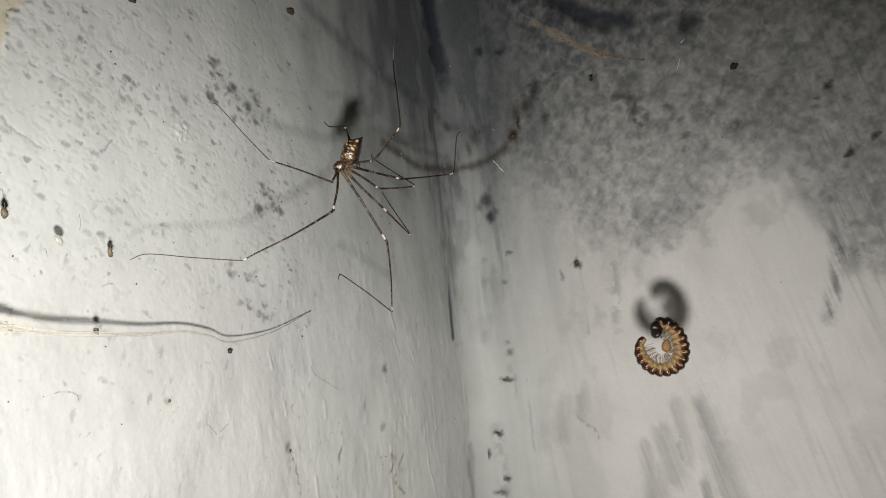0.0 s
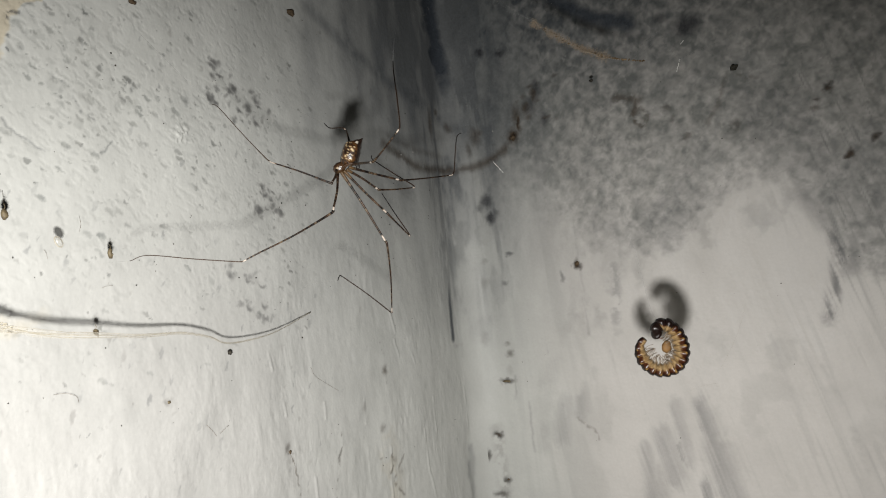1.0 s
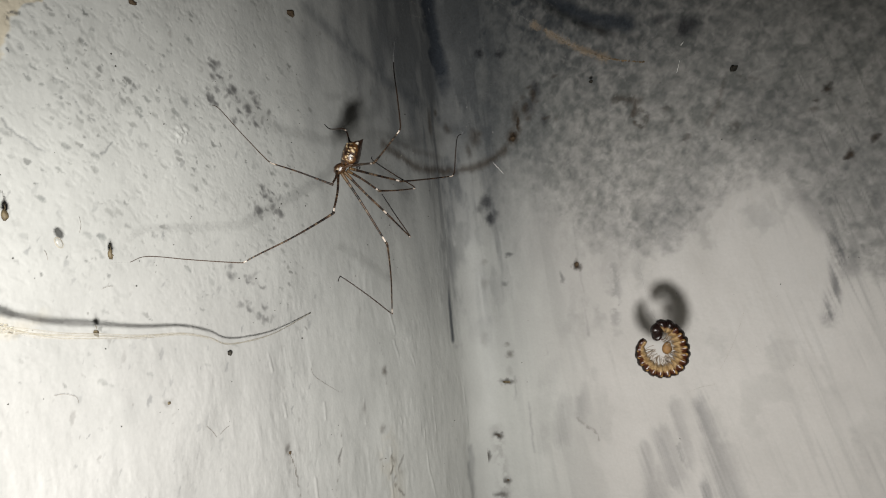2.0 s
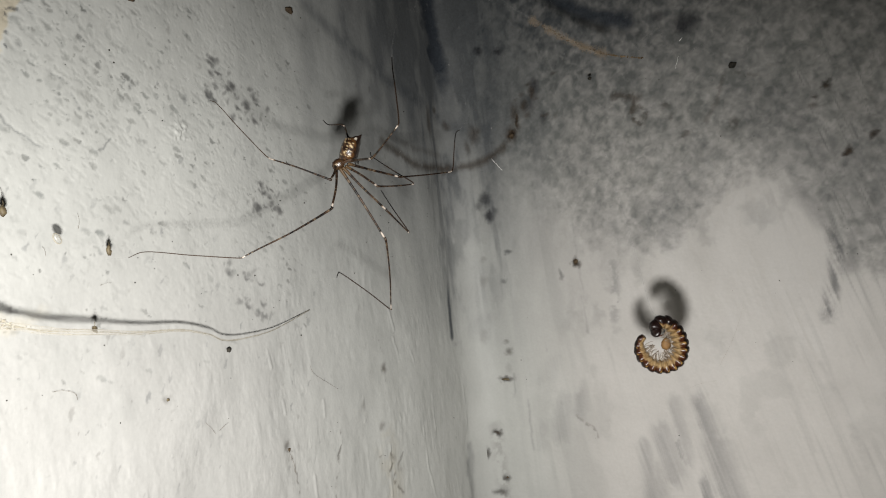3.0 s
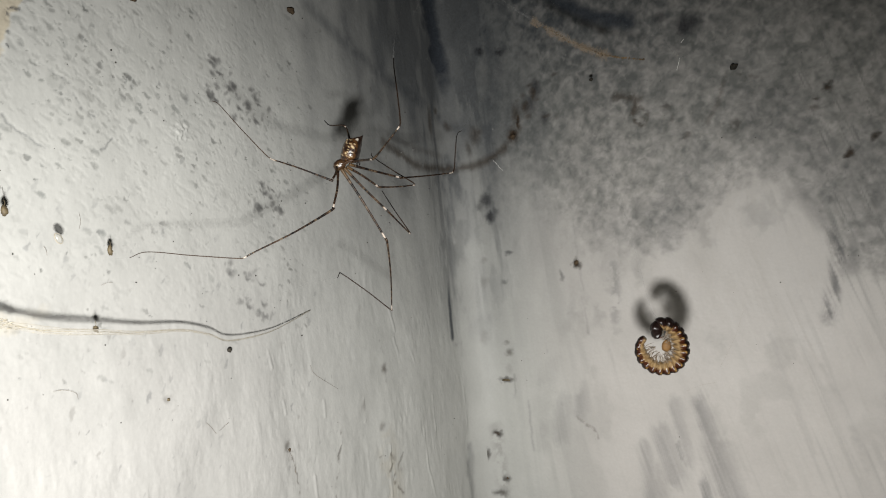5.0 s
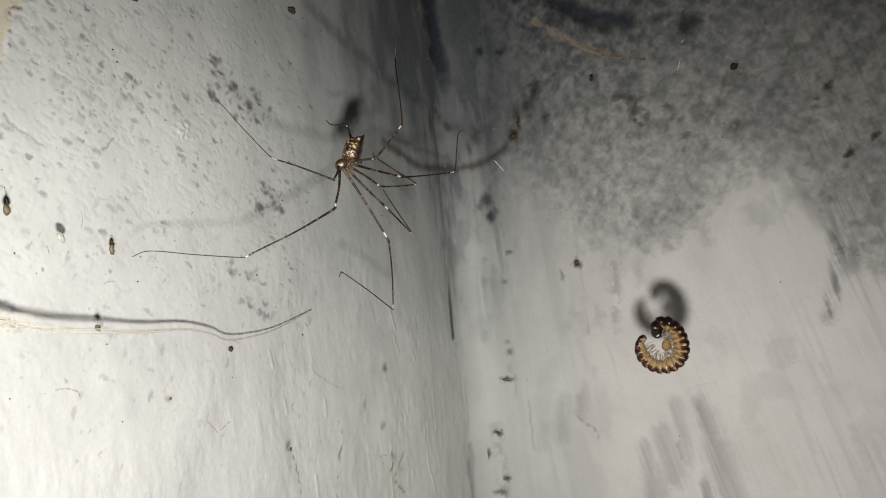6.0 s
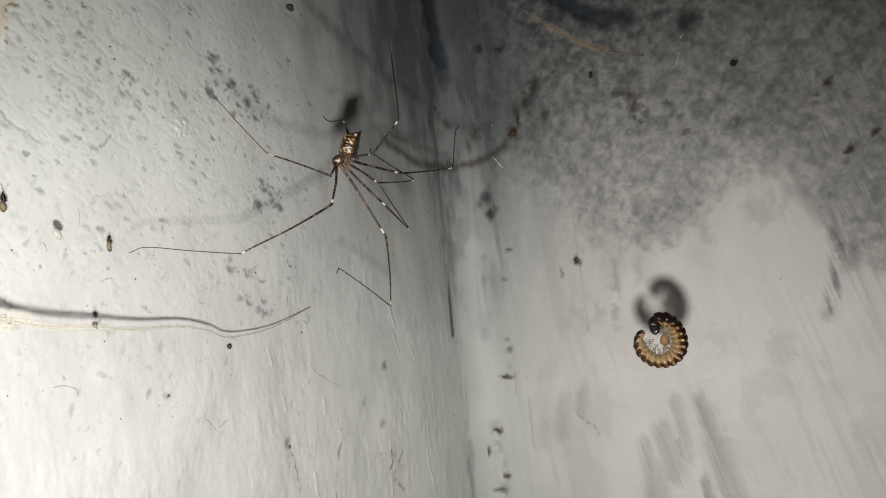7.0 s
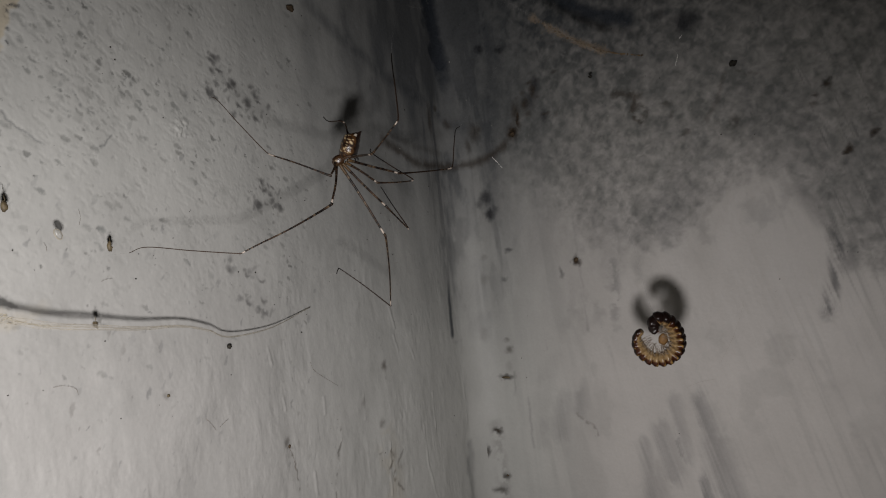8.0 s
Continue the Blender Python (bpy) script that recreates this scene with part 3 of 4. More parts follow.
def spaced(stops):
    """Coordinates in mm: each stop is (from, to, step)."""
    out = []
    for a, b, s in stops:
        out += list(np.arange(a, b - 1e-6, s))
    out.append(stops[-1][1])
    return np.array(out)


def wall_sheet(name, sign, along, up, stains_shade, relief, material):
    """One wall with its half of the rounded corner. along: mm from the corner; up: mm over the corner's middle."""
    s, z = np.meshgrid(along, up, indexing="ij")
    r = 9.5 - 4.0 * smooth(0, 75, z) + 1.2 * fbm(z / 30, z * 0 + 3, 5, 2)
    s = s + r * (1 - math.sqrt(0.5))
    out = np.where(s < r, r - np.sqrt(np.maximum(r * r - (r - s) ** 2, 0)), 0.0)
    u = s * sign
    v = u - sign * s[0] * (1 - smooth(4, 30, s - s[0]))
    near = smooth(0, 6, s - s[0]) * (1 - smooth(180, 400, s) * 0.8)
    out = out + relief(u, z) * near
    co = np.empty(s.shape + (3,))
    if sign < 0:
        co[..., 0], co[..., 1] = out, -s
    else:
        co[..., 0], co[..., 1] = s, -out
    co[..., 2] = z + BASE_Z / MM
    ni, nj = s.shape
    idx = np.arange(ni * nj).reshape(ni, nj)
    quads = np.stack([idx[:-1, :-1], idx[1:, :-1], idx[1:, 1:], idx[:-1, 1:]], -1).reshape(-1, 4)
    if sign < 0:
        quads = quads[:, ::-1]
    me = bpy.data.meshes.new(name)
    me.vertices.add(ni * nj)
    me.vertices.foreach_set("co", (co * MM).ravel())
    me.loops.add(quads.size)
    me.loops.foreach_set("vertex_index", quads.ravel().astype(np.int32))
    me.polygons.add(len(quads))
    me.polygons.foreach_set("loop_start", np.arange(0, quads.size, 4, dtype=np.int32))
    me.polygons.foreach_set("use_smooth", np.ones(len(quads), dtype=bool))
    me.update(calc_edges=True)
    col = np.stack(stains_shade(u, z, v), -1).astype(np.float32)
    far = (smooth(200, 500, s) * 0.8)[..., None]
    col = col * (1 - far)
    a = me.attributes.new("stain_shade", "FLOAT_COLOR", "POINT")
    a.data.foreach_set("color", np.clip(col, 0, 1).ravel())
    # north: newer warm paint; west: low far end darkened against the lamp's glare
    lime = me.attributes.new("coat_tone", "FLOAT", "POINT")
    lime.data.foreach_set("value", (smooth(4 if sign > 0 else 36, 46 if sign > 0 else 112, s - s[0] + 6 * fbm(np.abs(v) / 7, z / 16, 7, 3)) * (smooth(30, -20, z) if sign < 0 else 1.0)).ravel().astype(np.float32))
    me.materials.append(material)
    return new(name, me)


UP = spaced([(-1500, -200, 130), (-200, -90, 7), (-90, -42, 0.3), (-42, 52, 0.2), (52, 90, 0.3), (90, 200, 7), (200, 1100, 100)])
tagged(wall_sheet("wall_west", -1, spaced([(0, 72, 0.27), (72, 144, 0.16), (144, 160, 2), (160, 260, 5), (260, 3000, 137)]), UP, stains_shade_left, relief_left, WALL_LEFT),
       "old limewashed wall, dented, mould-spotted and streaked", "wall", kind="structure")
tagged(wall_sheet("wall_north", 1, spaced([(0, 128, 0.27), (128, 135, 2), (135, 260, 5), (260, 3000, 137)]), UP, stains_shade_right, relief_right, WALL_RIGHT),
       "grey limewashed wall, rough plaster above brushed paint", "wall", kind="structure")


def slab(name, lo, hi, material, label, category):
    bm = bmesh.new()
    bmesh.ops.create_cube(bm, size=1.0)
    for v in bm.verts:
        v.co = Vector([lo[i] + (v.co[i] + 0.5) * (hi[i] - lo[i]) for i in range(3)])
    return tagged(finish(name, bm, material, smooth_faces=False), label, category, kind="structure")


def wall_core(name, lo, hi):
    """The masonry behind a wall's plaster."""
    bm = bmesh.new()
    bmesh.ops.create_cube(bm, size=1.0)
    for v in bm.verts:
        v.co = Vector([lo[i] + (v.co[i] + 0.5) * (hi[i] - lo[i]) for i in range(3)])
    part("masonry", bm, ROOM, bpy.data.objects[name], "rough masonry behind the plaster", False)


wall_core("wall_west", (-0.2, -3.0, 0.0), (-0.004, 0.2, 2.6))
wall_core("wall_north", (0.0, 0.004, 0.0), (3.0, 0.2, 2.6))
# unseen rest of the room, added to close it round the bounced light
slab("floor", (-0.2, -3.2, -0.1), (3.2, 0.2, 0.0), FLOOR, "bare grey cement floor in the dark", "floor")
slab("ceiling", (-0.2, -3.2, 2.6), (3.2, 0.2, 2.7), ROOM, "plain old plaster ceiling in the dark", "ceiling")
slab("wall_east", (3.0, -3.0, 0.0), (3.2, 0.0, 2.6), ROOM, "plain old plaster wall in the dark", "wall")
slab("wall_south", (0.0, -3.2, 0.0), (3.0, -3.0, 2.6), ROOM, "plain old plaster wall in the dark", "wall")

# ---- spider ----
PALE, TAN, BROWN, DARK = (0.58, 0.50, 0.43), (0.066, 0.037, 0.021), (0.028, 0.016, 0.010), (0.006, 0.004, 0.003)


def dim(c):
    return tuple(0.48 * v for v in c)


def limb(name, points, radii, parent, origin, coat, steps=26):
    """A leg piece along points; coat(t) gives the colour along it."""
    line = glide([spot(p) - origin for p in points], steps)
    n = len(line)
    bm = bmesh.new()
    layer = bm.verts.layers.float_color.new("coat")
    rad = [np.interp(i / (n - 1), np.linspace(0, 1, len(radii)), radii) * MM for i in range(n)]
    tube(bm, line, rad, 7, layer, [tuple(0.9 * v for v in dim(coat(i / (n - 1)))) for i in range(n)])
    return part(name, bm, SPIDER_SKIN, parent)


def banded(dark_end=False, pale_end=True, seed=0, gold=False):
    rnd = random.Random(seed)
    marks = [rnd.random() for _ in range(73)]

    def coat(t):
        if pale_end and t > 0.93:
            return PALE
        if t > 0.87 and dark_end:
            return DARK
        if t < (0.16 if gold else 0.08):
            return (0.115, 0.07, 0.033)
        k = marks[int(t * 72.99)]
        return DARK if k < 0.34 else BROWN if k < 0.66 else TAN if k < 0.93 else (0.15, 0.105, 0.065)
    return coat


def thin_coat(t):
    return TAN if t < 0.12 else BROWN if t < 0.6 else DARK


# each leg: thigh, shin and foot, from the body outwards
LEGS = [
    ([(43.91, -115.89, 13.64), (44.85, -117.54, 12.43), (45.23, -119.05, 11.41)], [(45.23, -119.05, 11.41), (45.11, -119.35, 11.49), (42.04, -121.42, 13.37), (38.95, -123.17, 14.97)], [(38.95, -123.17, 14.97), (38.04, -123.34, 15.86), (34.72, -123.83, 19.79), (31.85, -124.29, 23.42), (30.67, -124.39, 24.19)]),
    ([(44.02, -115.83, 13.40), (45.17, -117.94, 10.46), (45.39, -119.54, 7.79)], [(45.39, -119.54, 7.79), (45.02, -119.86, 7.32), (42.27, -124.17, 4.95), (39.51, -128.03, 3.13), (38.33, -129.27, 2.40)], [(38.33, -129.27, 2.40), (37.60, -129.69, 2.42), (32.78, -132.40, 3.40), (27.67, -134.72, 4.46), (24.76, -135.21, 4.05)]),
    ([(44.34, -115.53, 13.20), (46.05, -113.99, 8.77), (47.52, -111.45, 3.18)], [(47.52, -111.45, 3.18), (47.54, -111.09, 2.28), (45.73, -108.45, -2.22), (42.56, -104.50, -7.54)], [(42.56, -104.50, -7.54), (42.27, -104.66, -7.41), (40.15, -107.01, -4.32), (37.84, -109.45, -1.34), (37.54, -109.86, -1.19), (37.44, -110.25, -1.82)]),
    ([(44.69, -115.33, 13.31), (45.95, -112.90, 10.30), (47.21, -109.90, 7.18)], [(47.21, -109.90, 7.18), (47.47, -109.52, 6.66), (47.73, -107.31, 4.95), (47.67, -105.05, 3.55)], [(47.67, -105.05, 3.55), (47.50, -105.14, 4.08), (45.44, -105.15, 7.37), (43.55, -105.07, 10.53)]),
    ([(45.04, -115.13, 13.42), (45.92, -112.91, 12.12), (46.71, -110.75, 10.63)], [(46.71, -110.75, 10.63), (46.94, -110.28, 10.45), (47.91, -107.20, 10.46), (48.95, -104.31, 10.63)], [(48.95, -104.31, 10.63), (48.70, -104.45, 11.08), (46.14, -104.75, 12.98), (42.65, -105.00, 15.74), (42.21, -104.67, 16.53)]),
    ([(45.34, -114.96, 13.70), (46.65, -111.36, 12.79), (48.12, -107.08, 11.83)], [(48.12, -107.08, 11.83), (48.41, -106.34, 11.73), (49.98, -101.44, 12.01), (51.80, -97.54, 12.31)], [(51.80, -97.54, 12.31), (52.03, -97.06, 13.00), (52.36, -96.64, 15.80), (52.83, -96.37, 18.21), (53.50, -95.99, 18.74)]),
    ([(45.65, -114.79, 14.05), (48.91, -116.97, 13.56), (51.85, -118.75, 13.13)], [(51.85, -118.75, 13.13), (52.55, -118.93, 13.36), (55.12, -119.77, 14.72), (56.98, -119.87, 16.13)], [(56.98, -119.87, 16.13), (57.18, -119.64, 16.88), (56.73, -118.86, 20.43), (55.88, -117.61, 24.01), (55.69, -117.15, 25.50)]),
    ([(44.03, -114.56, 14.24), (43.09, -112.22, 16.13), (42.47, -110.26, 18.02)], [(42.47, -110.26, 18.02), (42.09, -109.91, 18.70), (41.71, -109.54, 19.46), (41.26, -109.22, 20.25)], [(41.26, -109.22, 20.25), (40.41, -109.13, 20.67), (38.70, -108.95, 20.92), (37.82, -108.87, 21.26), (37.05, -108.73, 22.02)]),
]


def build_spider():
    origin = spot((44.27, -115.57, 13.84))
    spider = tagged(anchor("spider", origin), "brown long-legged cellar spider with banded legs in its web", "spider")
    right, up, toward = (CAM_REF.to_3x3() @ Vector(v) for v in ((1, 0, 0), (0, 1, 0), (0, 0, 1)))

    def body(name, stations, material, coat, label=""):
        """stations: one edge and the other, to the right and up in mm, half depth, set back in mm."""
        bm = bmesh.new()
        layer = bm.verts.layers.float_color.new("coat")
        n, rings = 36, []
        steps = np.linspace(0, len(stations) - 1, 6 * len(stations) - 5)
        for i, f_ in enumerate(steps):
            ax, ay, bx, by, d, back = (np.interp(f_, np.arange(len(stations)), [q[c_] for q in stations]) for c_ in range(6))
            x, y = (ax + bx) / 2, (ay + by) / 2
            side = right * ((bx - ax) / 2) + up * ((by - ay) / 2)
            ring = []
            for k in range(n):
                a = 2 * math.pi * k / n
                q = right * x + up * y - toward * back + side * math.cos(a) + toward * (d * math.sin(a))
                q *= 1 + 0.05 * noise.noise(q * 1.8)
                v = bm.verts.new(q * MM)
                v[layer] = (*dim(coat(i / (len(steps) - 1), math.cos(a), math.sin(a), q)), 1)
                ring.append(v)
            rings.append(ring)
        for r0, r1 in zip(rings, rings[1:]):
            for k in range(n):
                bm.faces.new((r0[k], r0[(k + 1) % n], r1[(k + 1) % n], r1[k]))
        bm.faces.new(rings[0][::-1])
        bm.faces.new(rings[-1])
        bmesh.ops.recalc_face_normals(bm, faces=bm.faces[:])
        return part(name, bm, material, spider, label)

    def head_coat(t, c, s, q):
        return (0.45, 0.36, 0.25) if abs(c + 0.1) < 0.12 and s > 0 and 0.25 < t < 0.5 else (0.055, 0.027, 0.011) if c > -0.5 else (0.03, 0.014, 0.007)

    def belly_coat(t, c, s, q):
        k = noise.noise(q * 2.0) + 0.45 * noise.noise(q * 4.5)
        spot_ = (q - right * 2.35 - up * 3.35)
        if Vector((spot_.dot(right), spot_.dot(up))).length < 0.2 and s > 0:
            return (0.6, 0.55, 0.46)
        if t > 0.68 and c > -0.1 or c > 0.62 + 0.3 * k or c < -0.86:
            return (0.016, 0.008, 0.005)
        if s > 0.1 and 0.22 < t < 0.7 and c < 0.4 and abs(noise.noise(q * 2.6) + 0.3 * k) < 0.07:
            return (0.62, 0.48, 0.28)
        return (0.085, 0.038, 0.012) if k > -0.05 else (0.020, 0.009, 0.005)

    body("prosoma", [(-0.75, -0.7, -0.6, -0.8, 0.05, 0), (-0.95, -0.35, -0.3, -0.95, 0.3, 0), (-0.9, 0.1, 0.3, -0.65, 0.5, 0), (-0.5, 0.55, 0.75, -0.25, 0.58, 0), (0.0, 0.75, 0.9, 0.1, 0.45, 0), (0.35, 0.7, 0.75, 0.45, 0.25, 0)], SPIDER_BODY, head_coat)
    body("abdomen", [(0.35, 0.3, 0.55, 0.3, 0.1, 0.1), (0.0, 0.65, 1.75, 0.3, 0.9, 0.2), (0.0, 1.25, 2.45, 0.75, 1.3, 0.3), (0.15, 2.0, 2.65, 1.5, 1.5, 0.4), (0.38, 2.8, 2.8, 2.3, 1.5, 0.5), (0.66, 3.4, 2.95, 3.1, 1.2, 0.5), (1.3, 3.62, 3.0, 3.65, 0.5, 0.25), (2.0, 3.75, 3.05, 3.85, 0.3, 0.25), (2.9, 3.93, 3.1, 3.97, 0.05, 0.25)], SPIDER_BODY, belly_coat, "angular brown abdomen with silver flecks and dark tip")
    for i, (thigh, shin, foot) in enumerate(LEGS):
        leg = limb("leg", thigh, (0.24, 0.165, 0.155, 0.145), spider, origin, banded(False, True, i, i in (2, 3, 4)))
        knee_r = (0.18, 0.17, 0.115, 0.105, 0.09)
        limb("shin", shin, knee_r, leg, origin, lambda t, i=i: DARK if t < 0.09 else PALE if t > 0.95 else banded(False, False, i + 20)(t))
        slim = 0.72 if i < 2 else 1.0
        limb("foot", foot, [slim * r for r in (0.11, 0.095, 0.085, 0.075, 0.06)], leg, origin, lambda t, i=i: PALE if t < 0.05 else (0.09, 0.062, 0.046) if i < 2 else thin_coat(t))
    for dx in (0.0, 0.35):
        bm = bmesh.new()
        layer = bm.verts.layers.float_color.new("coat")
        line = glide([(right * x + up * y + toward * z) * MM for x, y, z in ((0.3 + dx, -0.1, 0.5), (1.2 + dx, 0.35, 0.8), (2.0 + dx, 0.45, 0.8), (2.35 + dx, 0.15, 0.75), (2.4 + dx, -0.2, 0.7))], 6)
        tube(bm, line, [MM * np.interp(i, [0, 12, 18, 24], [0.10, 0.09, 0.15, 0.05]) for i in range(len(line))], 7, layer, [dim(TAN) if i < 12 else dim(DARK) for i in range(len(line))])
        part("pedipalp", bm, SPIDER_SKIN, spider)
    return spider


spider = build_spider()


# ---- millipede ----
MILLI_AT = spot((78.47, -88.82, -17.18))
MILLI_POSE = look(MILLI_AT, MILLI_AT * 2 - CAM_REF.translation, 0) @ pose(0, 0, 0, 0, 0, -6.5)


def build_millipede():
    """Curled, facing the viewer: x to the right, y up, z to the viewer, in mm."""
    milli = tagged(new("millipede"), "curled dark brown millipede with amber keels and pale legs", "millipede")
    milli.empty_display_size = 0.004
    k = 0.083
    line = glide([(k * x, k * y, k * z) for x, y, z in ((-30, 17, 4), (-37, 8, 2), (-38, -6, 0), (-31, -22, 0), (-16, -35, 0), (4, -38, 0), (23, -30, 0), (34, -13, 0), (34.5, 7, 1), (27, 27, 2), (13, 41.5, 4), (0, 44.3, 6), (-8.5, 38.5, 8), (-9, 28.5, 9), (-3, 23, 9))], 12)
    lens = [0.0]
    for a, b in zip(line, line[1:]):
        lens.append(lens[-1] + (b - a).length)

    def at(s):
        return Vector([np.interp(s, lens, [p[i] for p in line]) for i in range(3)])

    leg_bm = bmesh.new()
    leg_line = glide([(0, 0, 0), (0.55, 0.1, 0.12), (1.15, 0.0, 0.08), (1.75, -0.3, -0.1)], 4)
    tube(leg_bm, [p * MM for p in leg_line], [MM * np.interp(i, [0, 12], [0.05, 0.022]) for i in range(13)], 5)
    leg_me = bpy.data.meshes.new("leg")
    leg_bm.to_mesh(leg_me)
    leg_bm.free()
    leg_me.materials.append(LEG_PALE)
    count, n = 20, 32
    total = lens[-1]
    for i in range(count):
        s0, s1 = total * i / count, total * (i + 1) / count
        grow = 0.55 + 0.45 * float(smooth(0, 3, i)) if i < 4 else 1.0
        bm = bmesh.new()
        layer = bm.verts.layers.float_color.new("coat")
        rings = []
        for t, wide in ((-0.10, 0.78), (0.08, 0.86), (0.30, 0.93), (0.42, 1.02), (0.62, 1.06), (0.86, 1.05), (0.97, 0.96), (1.0, 0.82)):
            s = s0 + (s1 - s0) * t
            c = at(min(max(s, 0), total))
            d = (at(min(s + 0.15, total)) - at(max(s - 0.15, 0))).normalized()
            outw = d.cross(Vector((0, 0, 1))).normalized()
            zz = outw.cross(d)
            zz = zz if zz.z > 0 else -zz
            ring = []
            for j in range(n):
                a = 2 * math.pi * j / n
                ca, sa = math.cos(a), math.sin(a)
                r_out = 0.94 if ca > 0 else 1.02 + 0.34 * float(smooth(6, 9, i) * (1 - smooth(13, 16, i)))
                if i == count - 1:
                    r_out *= math.sqrt(max(0.05, 1 - max(0.0, t - 0.1) ** 2))
                # the keel stands out sideways on the back half of a segment
                keel = 1 + (0.16 if t > 0.35 else 0.0) * max(0.0, 1 - abs(a % math.pi - 1.05) / 0.4)
                q = c + (outw * (ca * r_out) + zz * (sa * 1.3)) * grow * wide * keel
                v = bm.verts.new(q * MM)
                mottle = noise.noise(q * 3.5)
                e = ca + 0.12 * mottle
                e += 0.10 * noise.noise(q * 7.0 + Vector((i, 0, 0)))
                if e < -0.2:
                    col = (0.32, 0.22, 0.11) if mottle > -0.08 else (0.24, 0.15, 0.066)
                elif e < 0.26:
                    col = (0.05, 0.014, 0.005) if t < 0.9 else (0.28, 0.16, 0.052)
                elif e < 0.48:
                    col = (0.32, 0.19, 0.06) if 0.8 < t < 1.0 and (i * 7) % 5 else (0.035, 0.011, 0.005)
                else:
                    col = (0.014, 0.007, 0.005)
                if i > 17 or (i > 15 and e > -0.1):
                    col = (0.012, 0.006, 0.005)
                v[layer] = (*dim(col), 1)
                ring.append(v)
            rings.append(ring)
        for r0, r1 in zip(rings, rings[1:]):
            for j in range(n):
                bm.faces.new((r0[j], r0[(j + 1) % n], r1[(j + 1) % n], r1[j]))
        bm.faces.new(rings[0][::-1])
        bm.faces.new(rings[-1])
        bmesh.ops.recalc_face_normals(bm, faces=bm.faces[:])
        seg = part("segment" if i < count - 1 else "head", bm, MILLI_SKIN, milli, "" if i < count - 1 else "black rounded head tucked inwards")
        c = at((s0 + s1) / 2 + 0.1)
        d = (at(min(s1, total)) - at(s0)).normalized()
        outw = d.cross(Vector((0, 0, 1))).normalized()
        if 0 < i < count - 1:
            bm = bmesh.new()
            lump(bm, (0, 0, 0), (0.07 + 0.03 * ((i * 7) % 3)) * MM, i + 3, (0.7, 1.5, 0.5), 0.6)
            tilt = Matrix((d, outw, Vector((0, 0, 1)))).transposed().to_4x4()
            bm.transform(Matrix.Translation((c + outw * (0.22 + 0.09 * ((i * 5) % 4)) * grow + Vector((0, 0, 1.16 * grow))) * MM) @ tilt @ Matrix.Rotation(radians(-35), 4, "X"))
            part("keel", bm, KEEL_AMBER, seg, "amber keel")
        if 1 < i < count - 3:
            for m_ in range(10 if 7 < i < 16 else 6):
                leg = new("leg", leg_me)
                leg.parent = seg
                base = at(s0 + (s1 - s0) * (0.1 + 0.45 * (m_ % 2) + 0.13 * (m_ // 2))) - outw * 0.55 + Vector((0, 0, (0.6, 0.1, -0.5, 0.35, -0.2)[m_ // 2]))
                swing = 12 * math.sin(i * 2.1 + m_ * 1.7) + 18
                aim = (-outw).to_track_quat("X", "Z").to_matrix().to_4x4()
                leg.matrix_local = Matrix.Translation(base * MM) @ Matrix.Rotation(radians(swing), 4, "Z") @ aim @ Matrix.Rotation(radians((-14, 0, 14, -7, 7)[m_ // 2]), 4, "Y")
    bm = bmesh.new()
    lump(bm, Vector((0.62, 0.42, 0.55)) * MM, 0.76 * MM, 5, (0.98, 1.22, 0.9), 0.2)
    part("nodule", bm, NODULE, milli, "tan crumb caught among the legs")
    for q in ((-0.7, 0.35), (-0.35, 0.55)):
        bm = bmesh.new()
        tube(bm, [p * MM for p in glide([(0.0, 1.75, 0.9), (q[0] * 0.5, 1.65, 1.1), (q[0] - 0.25, 1.5 + q[1] * 0.3, 1.1)], 5)], [0.06 * MM] * 11, 6)
        part("antenna", bm, CHITIN_DARK, milli)
    milli.matrix_world = MILLI_POSE
    return milli


NODULE = plain_material("tan_crumb", (0.055, 0.028, 0.009), (0.12, 0.066, 0.024), 900, 0.7, 0.2, 0.00006)
LEG_PALE = plain_material("pale_leg_chitin", (0.018, 0.013, 0.009), (0.13, 0.10, 0.072), 1800, 0.4, 0.5, 0.00002)
KEEL_AMBER = plain_material("amber_chitin", (0.10, 0.05, 0.015), (0.26, 0.17, 0.07), 1500, 0.55, 0.3, 0.00003)
millipede = build_millipede()


# ---- cobwebs and bits ----
def thread(bm, points, radius, steps=8, wobble=0.0, seed=0):
    rnd = random.Random(seed)
    line = [p + Vector([rnd.uniform(-1, 1) * wobble * MM for _ in range(3)]) for p in glide([spot(q) for q in points], steps)]
    tube(bm, line, [radius * MM] * len(line), 5)
    return line


DUST_DARK = plain_material("brown_dust", (0.03, 0.02, 0.012), (0.15, 0.105, 0.06), 1500, 0.9, 0.15, 0.0001)


